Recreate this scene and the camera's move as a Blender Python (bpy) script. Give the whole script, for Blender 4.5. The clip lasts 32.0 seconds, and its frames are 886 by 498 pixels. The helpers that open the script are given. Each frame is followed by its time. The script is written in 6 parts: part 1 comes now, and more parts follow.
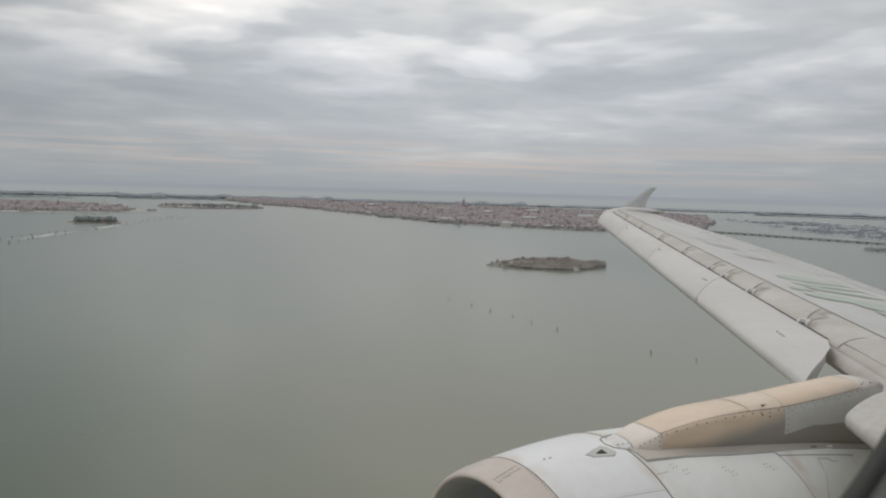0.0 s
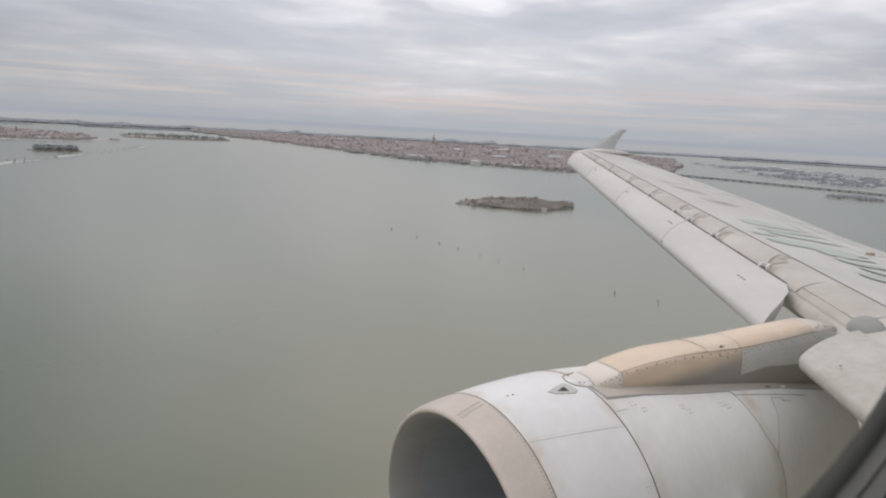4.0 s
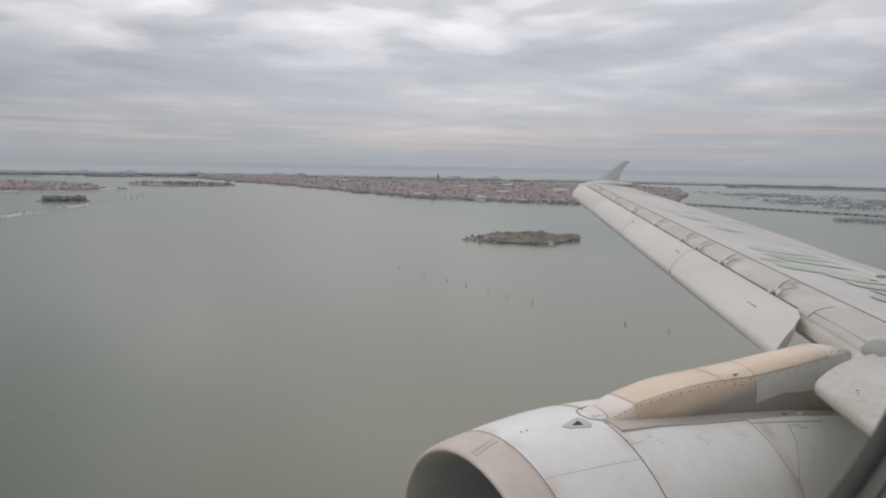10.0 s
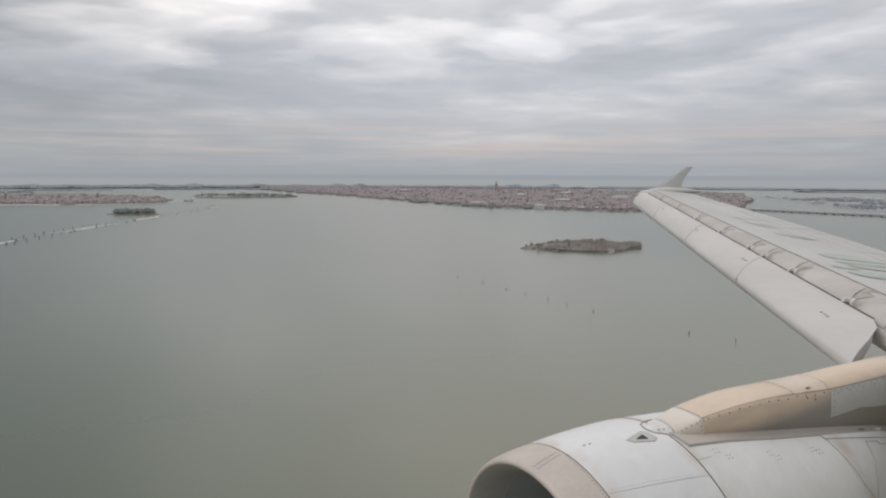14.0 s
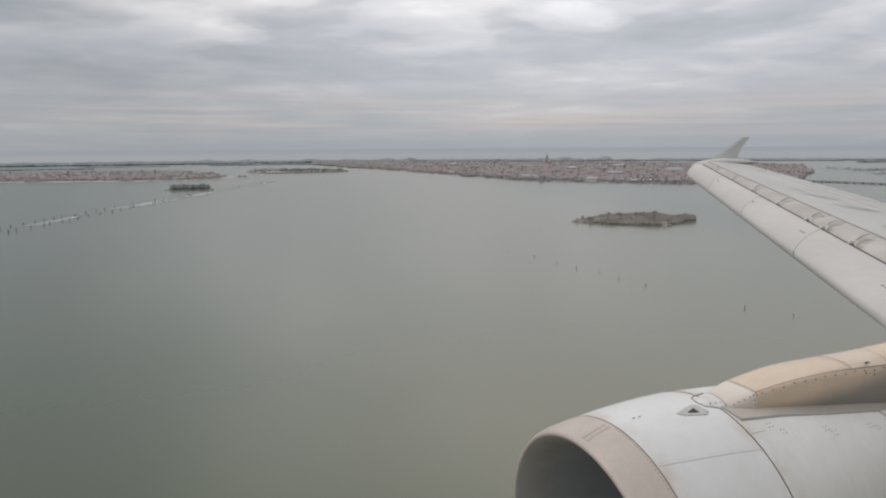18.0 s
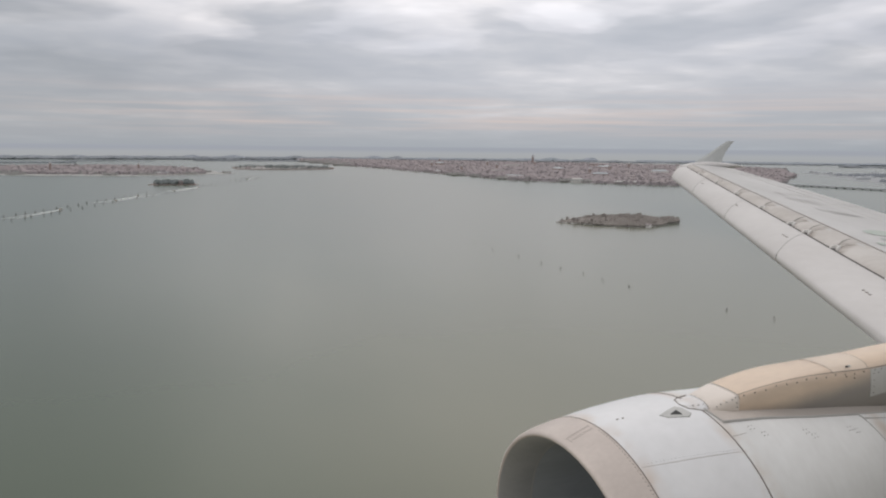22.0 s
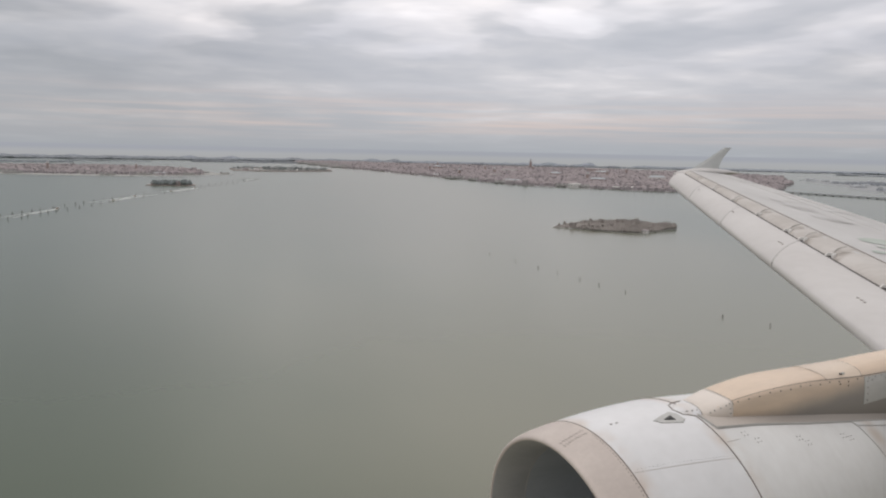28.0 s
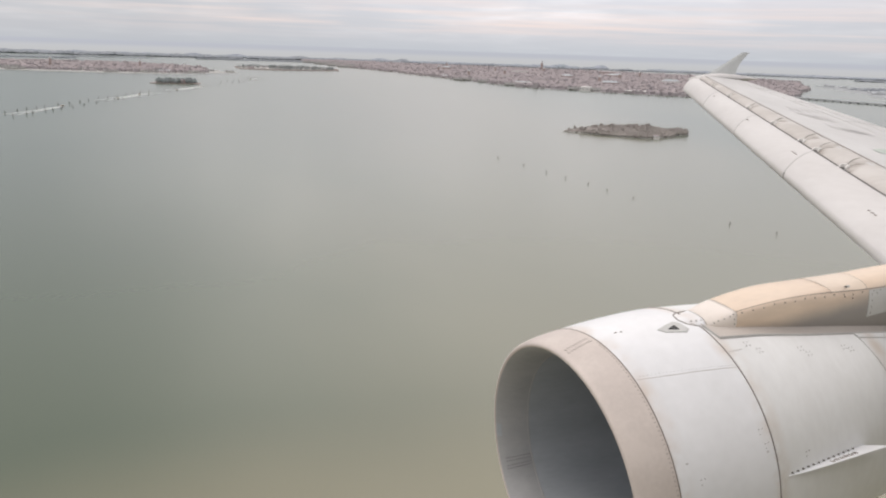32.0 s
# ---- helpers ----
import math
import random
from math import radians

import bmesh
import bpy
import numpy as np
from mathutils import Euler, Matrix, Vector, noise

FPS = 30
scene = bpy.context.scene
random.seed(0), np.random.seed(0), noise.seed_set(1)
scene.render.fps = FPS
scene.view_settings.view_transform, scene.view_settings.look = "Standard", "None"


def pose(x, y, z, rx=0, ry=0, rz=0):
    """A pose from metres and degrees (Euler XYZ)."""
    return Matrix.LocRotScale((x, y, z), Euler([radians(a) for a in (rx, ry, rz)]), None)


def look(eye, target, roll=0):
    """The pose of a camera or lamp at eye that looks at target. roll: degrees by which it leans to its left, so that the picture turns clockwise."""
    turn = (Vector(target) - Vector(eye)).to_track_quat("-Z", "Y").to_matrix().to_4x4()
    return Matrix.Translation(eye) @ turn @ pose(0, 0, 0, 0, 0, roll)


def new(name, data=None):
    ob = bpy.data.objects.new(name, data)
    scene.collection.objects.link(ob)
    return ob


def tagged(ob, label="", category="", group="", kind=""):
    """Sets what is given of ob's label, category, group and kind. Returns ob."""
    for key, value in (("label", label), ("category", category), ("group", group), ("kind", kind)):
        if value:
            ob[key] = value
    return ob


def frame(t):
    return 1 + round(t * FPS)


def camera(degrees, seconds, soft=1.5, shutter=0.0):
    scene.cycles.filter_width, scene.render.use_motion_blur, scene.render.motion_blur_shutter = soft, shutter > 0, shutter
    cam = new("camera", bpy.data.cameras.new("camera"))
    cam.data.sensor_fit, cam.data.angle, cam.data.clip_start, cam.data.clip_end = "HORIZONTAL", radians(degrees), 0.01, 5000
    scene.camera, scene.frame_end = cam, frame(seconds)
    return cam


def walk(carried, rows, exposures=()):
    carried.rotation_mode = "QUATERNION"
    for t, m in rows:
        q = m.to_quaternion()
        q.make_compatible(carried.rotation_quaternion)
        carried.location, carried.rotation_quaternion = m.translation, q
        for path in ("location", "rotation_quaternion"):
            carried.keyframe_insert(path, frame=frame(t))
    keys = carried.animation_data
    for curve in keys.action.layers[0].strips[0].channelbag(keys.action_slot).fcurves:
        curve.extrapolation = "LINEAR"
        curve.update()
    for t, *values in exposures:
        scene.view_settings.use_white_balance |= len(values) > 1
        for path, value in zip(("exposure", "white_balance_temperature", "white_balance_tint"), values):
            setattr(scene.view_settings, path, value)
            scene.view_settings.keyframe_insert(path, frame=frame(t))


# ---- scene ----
cam = camera(59.3, 32.0, soft=2.1)
# small phone lens: only what is within a hand's width blurs
cam.data.dof.use_dof, cam.data.dof.focus_distance, cam.data.dof.aperture_fstop = True, 12.0, 22.0
EYE = 80.0  # height of the cabin window over the lagoon

PATH = [
    (0.0, -0.0056, -0.0170, 79.9939, -24.14, -4.00, -1.49),
    (0.5, -0.0055, -0.0151, 79.9944, -25.58, -4.78, -2.07),
    (1.0, 0.0006, -0.0115, 79.9943, -25.18, -5.98, -2.91),
    (1.5, -0.0003, -0.0097, 80.0000, -25.49, -7.24, -2.23),
    (2.0, -0.0010, -0.0108, 79.9989, -25.74, -7.45, -1.44),
    (2.5, 0.0002, -0.0123, 79.9941, -26.13, -8.21, -2.24),
    (4.5, 0.0039, 0.0055, 79.9924, -26.11, -8.46, -3.14),
    (5.0, -0.0069, -0.0012, 79.9901, -25.16, -7.74, -2.96),
    (5.5, -0.0091, -0.0055, 79.9934, -25.08, -7.46, -3.20),
    (6.0, -0.0083, -0.0049, 79.9895, -25.43, -7.47, -3.64),
    (6.5, -0.0068, -0.0019, 79.9903, -25.47, -7.45, -1.69),
    (7.0, -0.0017, -0.0034, 79.9941, -25.53, -7.68, 1.45),
    (7.5, -0.0014, 0.0002, 79.9966, -25.26, -7.24, 1.23),
    (8.0, 0.0044, 0.0017, 79.9972, -25.38, -7.16, 0.85),
    (8.5, 0.0025, -0.0016, 79.9990, -25.43, -6.73, 0.38),
    (9.0, -0.0024, -0.0025, 79.9937, -25.73, -6.12, -0.10),
    (9.5, 0.0029, 0.0010, 80.0000, -25.92, -5.69, -0.39),
    (10.0, -0.0032, -0.0059, 79.9945, -26.02, -5.78, -0.94),
    (10.5, 0.0023, 0.0043, 80.0043, -26.42, -5.83, -0.95),
    (11.0, -0.0020, -0.0042, 79.9952, -26.47, -5.47, -1.41),
    (11.5, -0.0023, -0.0025, 79.9921, -26.60, -5.58, -1.27),
    (12.0, -0.0059, -0.0063, 79.9928, -26.60, -5.33, -1.08),
    (12.5, -0.0064, -0.0025, 80.0002, -25.32, -5.24, -0.77),
    (13.0, -0.0012, 0.0173, 80.0009, -24.93, -5.08, -0.77),
    (13.5, 0.0020, 0.0080, 79.9996, -22.09, -5.12, -0.42),
    (14.0, 0.0026, 0.0175, 80.0053, -21.76, -5.17, -0.12),
    (14.5, 0.0055, 0.0125, 80.0020, -20.81, -4.76, -0.88),
    (15.0, 0.0048, 0.0079, 80.0072, -20.65, -4.28, -1.56),
    (15.5, 0.0043, 0.0055, 80.0106, -17.80, -4.02, -0.65),
    (17.5, -0.0018, -0.0012, 79.9983, -18.10, -7.29, 0.12),
    (18.0, 0.0042, -0.0023, 80.0010, -18.11, -7.08, 0.46),
    (18.5, -0.0050, -0.0035, 79.9934, -18.42, -7.10, 0.14),
    (19.0, 0.0011, -0.0038, 79.9970, -19.56, -7.06, -0.50),
    (19.5, 0.0036, 0.0047, 80.0089, -18.82, -7.14, -0.28),
    (20.0, 0.0024, 0.0028, 80.0030, -17.72, -7.09, 0.42),
    (20.5, -0.0082, -0.0084, 79.9853, -18.10, -7.48, 0.07),
    (21.0, -0.0005, -0.0103, 79.9848, -19.03, -7.13, 0.20),
    (21.5, 0.0005, 0.0033, 80.0025, -18.49, -7.01, -0.35),
    (22.0, -0.0050, 0.0030, 80.0054, -19.13, -7.16, -0.43),
    (22.5, -0.0015, 0.0111, 80.0124, -18.38, -7.18, -0.88),
    (23.0, -0.0209, 0.0145, 80.0122, -19.28, -7.77, -1.41),
    (23.5, -0.0098, 0.0033, 80.0033, -20.13, -7.79, -1.63),
    (24.0, -0.0090, -0.0007, 79.9994, -19.89, -7.78, -1.63),
    (24.5, -0.0082, 0.0030, 80.0059, -19.73, -7.67, -0.70),
    (25.0, -0.0104, 0.0178, 80.0200, -19.00, -7.68, -0.67),
    (25.5, -0.0129, -0.0005, 79.9977, -18.97, -8.03, -0.95),
    (27.5, 0.0034, 0.0012, 80.0041, -19.32, -7.07, -0.67),
    (28.0, 0.0035, -0.0000, 80.0022, -19.27, -6.90, -1.08),
    (28.5, 0.0029, 0.0007, 80.0012, -19.14, -6.85, -1.03),
    (29.0, 0.0019, -0.0019, 79.9972, -19.13, -7.14, -1.09),
    (29.5, -0.0008, -0.0054, 79.9941, -19.06, -8.25, -2.02),
    (30.0, -0.0028, -0.0056, 79.9967, -20.12, -10.09, -1.87),
    (30.5, 0.0024, -0.0033, 80.0015, -21.28, -11.13, -0.98),
    (31.0, 0.0049, 0.0143, 80.0310, -16.23, -12.66, -1.20),
    (31.5, -0.0082, -0.0011, 79.9990, -18.61, -13.56, -1.33),
    (32.0, -0.0032, 0.0180, 80.0313, -18.60, -14.01, -1.75),
]
# the aircraft flies with its left wing a little low
BANK = pose(0, 0, EYE, -0.3) @ pose(0, 0, -EYE)
walk(cam, [(t, BANK @ pose(x, y, z, 90 + pitch, roll, yaw)) for t, x, y, z, yaw, pitch, roll in PATH],
     exposures=[(0.0, -0.20, 6700, 7), (1.4, -0.14, 6700, 8), (2.5, -0.03, 6750, 12.5), (4.5, 0.10, 6700, 11), (6.0, 0.11, 6700, 10.5), (7.5, 0.06, 6650, 10), (9.0, -0.06, 6690, 10.5), (11.0, -0.13, 6660, 10.5),
                (13.0, -0.10, 6710, 9.5), (15.5, -0.10, 6710, 9.5), (18.0, -0.12, 6710, 9.5), (21.0, -0.02, 6700, 11), (22.0, -0.03, 6700, 11), (23.0, 0.04, 6700, 11), (25.0, 0.08, 6750, 12),
                (28.0, 0.0, 6800, 12), (29.5, -0.02, 6800, 12), (30.0, -0.02, 6800, 12), (31.0, 0.23, 6850, 13), (32.0, 0.48, 6850, 13)])

# ---- sky and light ----
world = bpy.data.worlds.new("overcast_sky")
scene.world = world
world.use_nodes = True
wn, wl = world.node_tree.nodes, world.node_tree.links
wn.clear()


def wmath(op, a, b=None, clamp=False):
    n = wn.new("ShaderNodeMath")
    n.operation, n.use_clamp = op, clamp
    for i, v in enumerate((a, b)):
        if v is None:
            continue
        if isinstance(v, (int, float)):
            n.inputs[i].default_value = v
        else:
            wl.new(v, n.inputs[i])
    return n.outputs[0]


def wramp(fac, stops, mode="LINEAR"):
    n = wn.new("ShaderNodeValToRGB")
    n.color_ramp.interpolation = mode
    els = n.color_ramp.elements
    while len(els) > 1:
        els.remove(els[-1])
    els[0].position, els[0].color = stops[0][0], (*stops[0][1], 1)
    for p, c in stops[1:]:
        e = els.new(p)
        e.color = (*c, 1)
    wl.new(fac, n.inputs[0])
    return n.outputs[0]


def wmix(blend, fac, a, b):
    n = wn.new("ShaderNodeMix")
    n.data_type, n.blend_type, n.clamp_factor = "RGBA", blend, True
    for i, v in ((0, fac), (6, a), (7, b)):
        if isinstance(v, (int, float)):
            n.inputs[i].default_value = v
        elif isinstance(v, tuple):
            n.inputs[i].default_value = (*v, 1)
        else:
            wl.new(v, n.inputs[i])
    return n.outputs[2]


def wnoise(vec, scale, detail, rough=0.5, distortion=0.0):
    n = wn.new("ShaderNodeTexNoise")
    n.inputs["Scale"].default_value, n.inputs["Detail"].default_value = scale, detail
    n.inputs["Roughness"].default_value, n.inputs["Distortion"].default_value = rough, distortion
    wl.new(vec, n.inputs["Vector"])
    return n.outputs["Fac"]


wtc = wn.new("ShaderNodeTexCoord").outputs["Generated"]
wsep = wn.new("ShaderNodeSeparateXYZ")
wl.new(wtc, wsep.inputs[0])
sx, sy, sz = wsep.outputs
up = wmath("MAXIMUM", sz, 0.0)
den = wmath("ADD", up, 0.08)
comb = wn.new("ShaderNodeCombineXYZ")
wl.new(wmath("DIVIDE", sx, den), comb.inputs[0])
wl.new(wmath("DIVIDE", sy, den), comb.inputs[1])
cloud_plane = comb.outputs[0]
big = wnoise(cloud_plane, 0.43, 3.0, 0.5, 0.2)
small = wnoise(cloud_plane, 1.8, 4.0, 0.5, 0.15)
cloud = wmath("ADD", wmath("MULTIPLY", big, 0.66), wmath("MULTIPLY", small, 0.34))
# overcast: grey-blue undersides, thinner and brighter higher up
grad = wramp(wmath("MULTIPLY", up, 1.5, True), [(0.0, (0.355, 0.395, 0.45)), (0.03, (0.40, 0.43, 0.485)), (0.10, (0.48, 0.498, 0.553)), (0.21, (0.545, 0.557, 0.60)),
             (0.33, (0.64, 0.645, 0.67)), (0.42, (0.74, 0.742, 0.755)), (0.5, (0.84, 0.836, 0.836)), (0.62, (0.80, 0.795, 0.79)), (0.8, (0.66, 0.663, 0.672)), (1.0, (0.60, 0.61, 0.625))])
body = wramp(cloud, [(0.32, (0.80, 0.825, 0.855)), (0.42, (0.87, 0.885, 0.91)), (0.49, (0.95, 0.955, 0.965)), (0.55, (1.07, 1.06, 1.05)), (0.60, (1.24, 1.21, 1.18)), (0.68, (1.6, 1.54, 1.49))])
lift = wmath("MULTIPLY", up, 9.0, True)
body = wmix("MIX", wmath("ADD", wmath("MULTIPLY", lift, 0.85), 0.15), (1.0, 1.0, 1.0), body)
skycol = wmix("MULTIPLY", 1.0, grad, body)
# the veiled sun brightens the cloud round its own direction
glow = wn.new("ShaderNodeVectorMath")
glow.operation = "DOT_PRODUCT"
glow.inputs[1].default_value = (0.425, 0.80, 0.42)
wl.new(wtc, glow.inputs[0])
veil = wramp(glow.outputs["Value"], [(0.0, (0.85, 0.86, 0.87)), (0.45, (0.77, 0.78, 0.79)), (0.68, (0.62, 0.64, 0.655)), (0.80, (0.63, 0.645, 0.655)), (0.86, (0.80, 0.805, 0.81)), (0.91, (1.0, 1.0, 1.0)), (0.95, (1.13, 1.125, 1.115)), (1.0, (1.2, 1.19, 1.175))])
skycol = wmix("MULTIPLY", wmath("ADD", wmath("MULTIPLY", lift, 0.75), 0.25), skycol, veil)
# thin places in the cloud, brighter the higher they stand
shift = wn.new("ShaderNodeMapping")
shift.inputs["Location"].default_value = (7.6, 2.3, 0.0)
wl.new(cloud_plane, shift.inputs[0])
thin = wramp(wnoise(shift.outputs[0], 0.75, 4.0, 0.5, 0.2), [(0.40, (0.86, 0.875, 0.89)), (0.47, (1.0, 1.0, 1.0)), (0.54, (1.34, 1.31, 1.29)), (0.63, (1.72, 1.67, 1.63))], "EASE")
high = wramp(up, [(0.07, (0, 0, 0)), (0.19, (1, 1, 1))])
skycol = wmix("MULTIPLY", high, skycol, thin)
# a thin warm gap between cloud base and horizon
streak_vec = wn.new("ShaderNodeCombineXYZ")
wl.new(wmath("MULTIPLY", sx, 3.2), streak_vec.inputs[0])
wl.new(wmath("MULTIPLY", sz, 95.0), streak_vec.inputs[1])
streak = wramp(wnoise(streak_vec.outputs[0], 1.0, 4.0, 0.6), [(0.44, (0, 0, 0)), (0.66, (1, 1, 1))])
band = wramp(wmath("MULTIPLY", up, 10.0, True), [(0.1, (0, 0, 0)), (0.3, (1, 1, 1)), (0.46, (1, 1, 1)), (0.8, (0, 0, 0))])
near_sun = wramp(glow.outputs["Value"], [(0.70, (0.1, 0.1, 0.1)), (0.86, (1, 1, 1))])
warm = wmath("MULTIPLY", wmath("MULTIPLY", wmath("MULTIPLY", streak, band), near_sun), 0.6)
skycol = wmix("MIX", warm, skycol, (0.64, 0.53, 0.505))
# clear air above the cloud adds a little of its own blue
nishita = wn.new("ShaderNodeTexSky")
nishita.sky_type, nishita.sun_disc = "NISHITA", False
nishita.sun_elevation, nishita.sun_rotation = radians(55), radians(-60)
skycol = wmix("ADD", 0.012, skycol, nishita.outputs[0])
# hazy sea towards the horizon
sea = wramp(wmath("MULTIPLY", wmath("MULTIPLY", sz, -1.0), 40.0, True), [(0.0, (0.355, 0.385, 0.44)), (0.14, (0.345, 0.375, 0.43)), (0.3, (0.385, 0.41, 0.44)), (0.7, (0.38, 0.40, 0.41)), (1.0, (0.22, 0.24, 0.21))])
below = wmath("LESS_THAN", sz, 0.0)
skycol = wmix("MIX", below, skycol, sea)
bg = wn.new("ShaderNodeBackground")
bg.inputs["Strength"].default_value = 1.0
wl.new(skycol, bg.inputs["Color"])
wout = wn.new("ShaderNodeOutputWorld")
wl.new(bg.outputs[0], wout.inputs[0])

sun_data = bpy.data.lights.new("sun", "SUN")
sun_data.energy, sun_data.angle, sun_data.color = 0.9, radians(30), (1.0, 0.97, 0.93)
sun = new("sun", sun_data)
sun.matrix_world = look((-60, 34, EYE + 100), (0, 0, EYE))


# ---- materials ----
def material(name, base, dark=None, scale=6.0, rough=0.5, metal=0.0, bump=0.0, bump_scale=40.0, fine=0.25, island=0.0, stretch=(1, 1, 1), spec=0.5, ior=1.45):
    """Two scales of noise between base and dark, fine bump, optional tint by mesh island."""
    m = bpy.data.materials.new(name)
    m.use_nodes = True
    nt = m.node_tree
    n, l = nt.nodes, nt.links
    b = n["Principled BSDF"]
    dark = dark or tuple(c * 0.8 for c in base)
    tc = n.new("ShaderNodeTexCoord")
    mp = n.new("ShaderNodeMapping")
    mp.inputs["Scale"].default_value = stretch
    l.new(tc.outputs["Object"], mp.inputs[0])
    t1 = n.new("ShaderNodeTexNoise")
    t1.inputs["Scale"].default_value, t1.inputs["Detail"].default_value = scale, 5.0
    t2 = n.new("ShaderNodeTexNoise")
    t2.inputs["Scale"].default_value, t2.inputs["Detail"].default_value = scale * 9.0, 3.0
    l.new(mp.outputs[0], t1.inputs["Vector"])
    l.new(mp.outputs[0], t2.inputs["Vector"])
    mixf = n.new("ShaderNodeMath")
    mixf.operation = "MULTIPLY_ADD"
    mixf.inputs[1].default_value = fine
    l.new(t2.outputs["Fac"], mixf.inputs[0])
    sc = n.new("ShaderNodeMath")
    sc.operation = "MULTIPLY"
    sc.inputs[1].default_value = 1 - fine
    l.new(t1.outputs["Fac"], sc.inputs[0])
    l.new(sc.outputs[0], mixf.inputs[2])
    ramp = n.new("ShaderNodeValToRGB")
    ramp.color_ramp.elements[0].position, ramp.color_ramp.elements[0].color = 0.34, (*dark, 1)
    ramp.color_ramp.elements[1].position, ramp.color_ramp.elements[1].color = 0.62, (*base, 1)
    l.new(mixf.outputs[0], ramp.inputs[0])
    out = ramp.outputs[0]
    if island:
        geo = n.new("ShaderNodeNewGeometry")
        hsv = n.new("ShaderNodeHueSaturation")
        mr = n.new("ShaderNodeMapRange")
        mr.inputs["To Min"].default_value, mr.inputs["To Max"].default_value = 1 - island, 1 + island
        l.new(geo.outputs["Random Per Island"], mr.inputs["Value"])
        l.new(mr.outputs[0], hsv.inputs["Value"])
        wob = n.new("ShaderNodeMath")
        wob.operation = "MULTIPLY_ADD"
        wob.inputs[1].default_value, wob.inputs[2].default_value = 0.05, 0.475
        l.new(geo.outputs["Random Per Island"], wob.inputs[0])
        l.new(wob.outputs[0], hsv.inputs["Hue"])
        l.new(out, hsv.inputs["Color"])
        out = hsv.outputs[0]
    l.new(out, b.inputs["Base Color"])
    b.inputs["Roughness"].default_value, b.inputs["Metallic"].default_value = rough, metal
    b.inputs["Specular IOR Level"].default_value, b.inputs["IOR"].default_value = spec, ior
    if bump:
        t3 = n.new("ShaderNodeTexNoise")
        t3.inputs["Scale"].default_value, t3.inputs["Detail"].default_value = bump_scale, 4.0
        l.new(mp.outputs[0], t3.inputs["Vector"])
        bp = n.new("ShaderNodeBump")
        bp.inputs["Strength"].default_value, bp.inputs["Distance"].default_value = bump, 0.01
        l.new(t3.outputs["Fac"], bp.inputs["Height"])
        l.new(bp.outputs[0], b.inputs["Normal"])
    return m


M_wing = material("wing_grey_paint", (0.54, 0.534, 0.53), (0.452, 0.446, 0.44), 1.3, 0.55, spec=0.3, fine=0.3, stretch=(1, 0.35, 1))
M_slat = material("slat_white_paint", (0.588, 0.572, 0.565), (0.53, 0.512, 0.503), 1.2, 0.55, spec=0.3, fine=0.3, stretch=(1, 0.5, 1))
M_nose = material("leading_edge_stained_paint", (0.55, 0.523, 0.50), (0.43, 0.40, 0.372), 1.1, 0.6, spec=0.3, fine=0.2, stretch=(0.8, 1.2, 1))
M_cowl = material("cowl_white_paint", (0.765, 0.77, 0.787), (0.68, 0.685, 0.695), 1.4, 0.4, spec=0.35, fine=0.25)
M_cowl_rear = material("reverser_cowl_white_paint", (0.765, 0.77, 0.768), (0.69, 0.69, 0.683), 1.4, 0.45, spec=0.35, fine=0.3, stretch=(1.5, 0.8, 0.8))
M_fence = material("fence_grey_paint", (0.47, 0.485, 0.48), (0.41, 0.425, 0.42), 2.0, 0.5, spec=0.3, fine=0.3)
M_lip = material("inlet_lip_bare_alloy", (0.60, 0.535, 0.495), (0.53, 0.47, 0.435), 4.0, 0.55, 0.1, fine=0.35)
M_inlet = material("inlet_liner_grey", (0.42, 0.445, 0.475), (0.35, 0.375, 0.40), 3.0, 0.5, fine=0.3, stretch=(0.4, 1.4, 1.4))
# the lip's own alloy again, darkened to stand for shade inside the inlet
M_throat = material("inlet_throat_shaded_alloy", (0.42, 0.42, 0.425), (0.35, 0.352, 0.358), 3.0, 0.55, 0.1, fine=0.3, stretch=(0.5, 1.3, 1.3))
M_fan = material("fan_blade_titanium", (0.30, 0.305, 0.315), (0.23, 0.235, 0.24), 6.0, 0.5, 0.3)
M_pylon = material("pylon_sandy_paint", (0.69, 0.555, 0.437), (0.58, 0.465, 0.37), 2.2, 0.42, fine=0.3, stretch=(0.5, 1, 1.5))
M_fairing = material("root_fairing_stained_paint", (0.53, 0.515, 0.49), (0.40, 0.378, 0.345), 2.0, 0.55, spec=0.3, fine=0.35, stretch=(0.7, 0.7, 1.6))
M_collar = material("pylon_collar_cream_paint", (0.72, 0.655, 0.60), (0.65, 0.59, 0.54), 3.0, 0.42, fine=0.25)
M_shoulder = material("pylon_shoulder_paint", (0.68, 0.57, 0.468), (0.59, 0.495, 0.41), 2.6, 0.42, fine=0.3)
M_skirt = material("skirt_dull_paint", (0.56, 0.51, 0.465), (0.48, 0.435, 0.40), 3.0, 0.5, fine=0.3)
M_faint = material("faint_panel_line", (0.50, 0.475, 0.45), (0.42, 0.395, 0.37), 8.0, 0.5)
M_hollow = material("slat_cavity_grey", (0.34, 0.345, 0.335), (0.27, 0.275, 0.265), 4.0, 0.6)
M_rib = material("bright_white_paint", (0.74, 0.725, 0.705), (0.66, 0.645, 0.625), 4.0, 0.5)


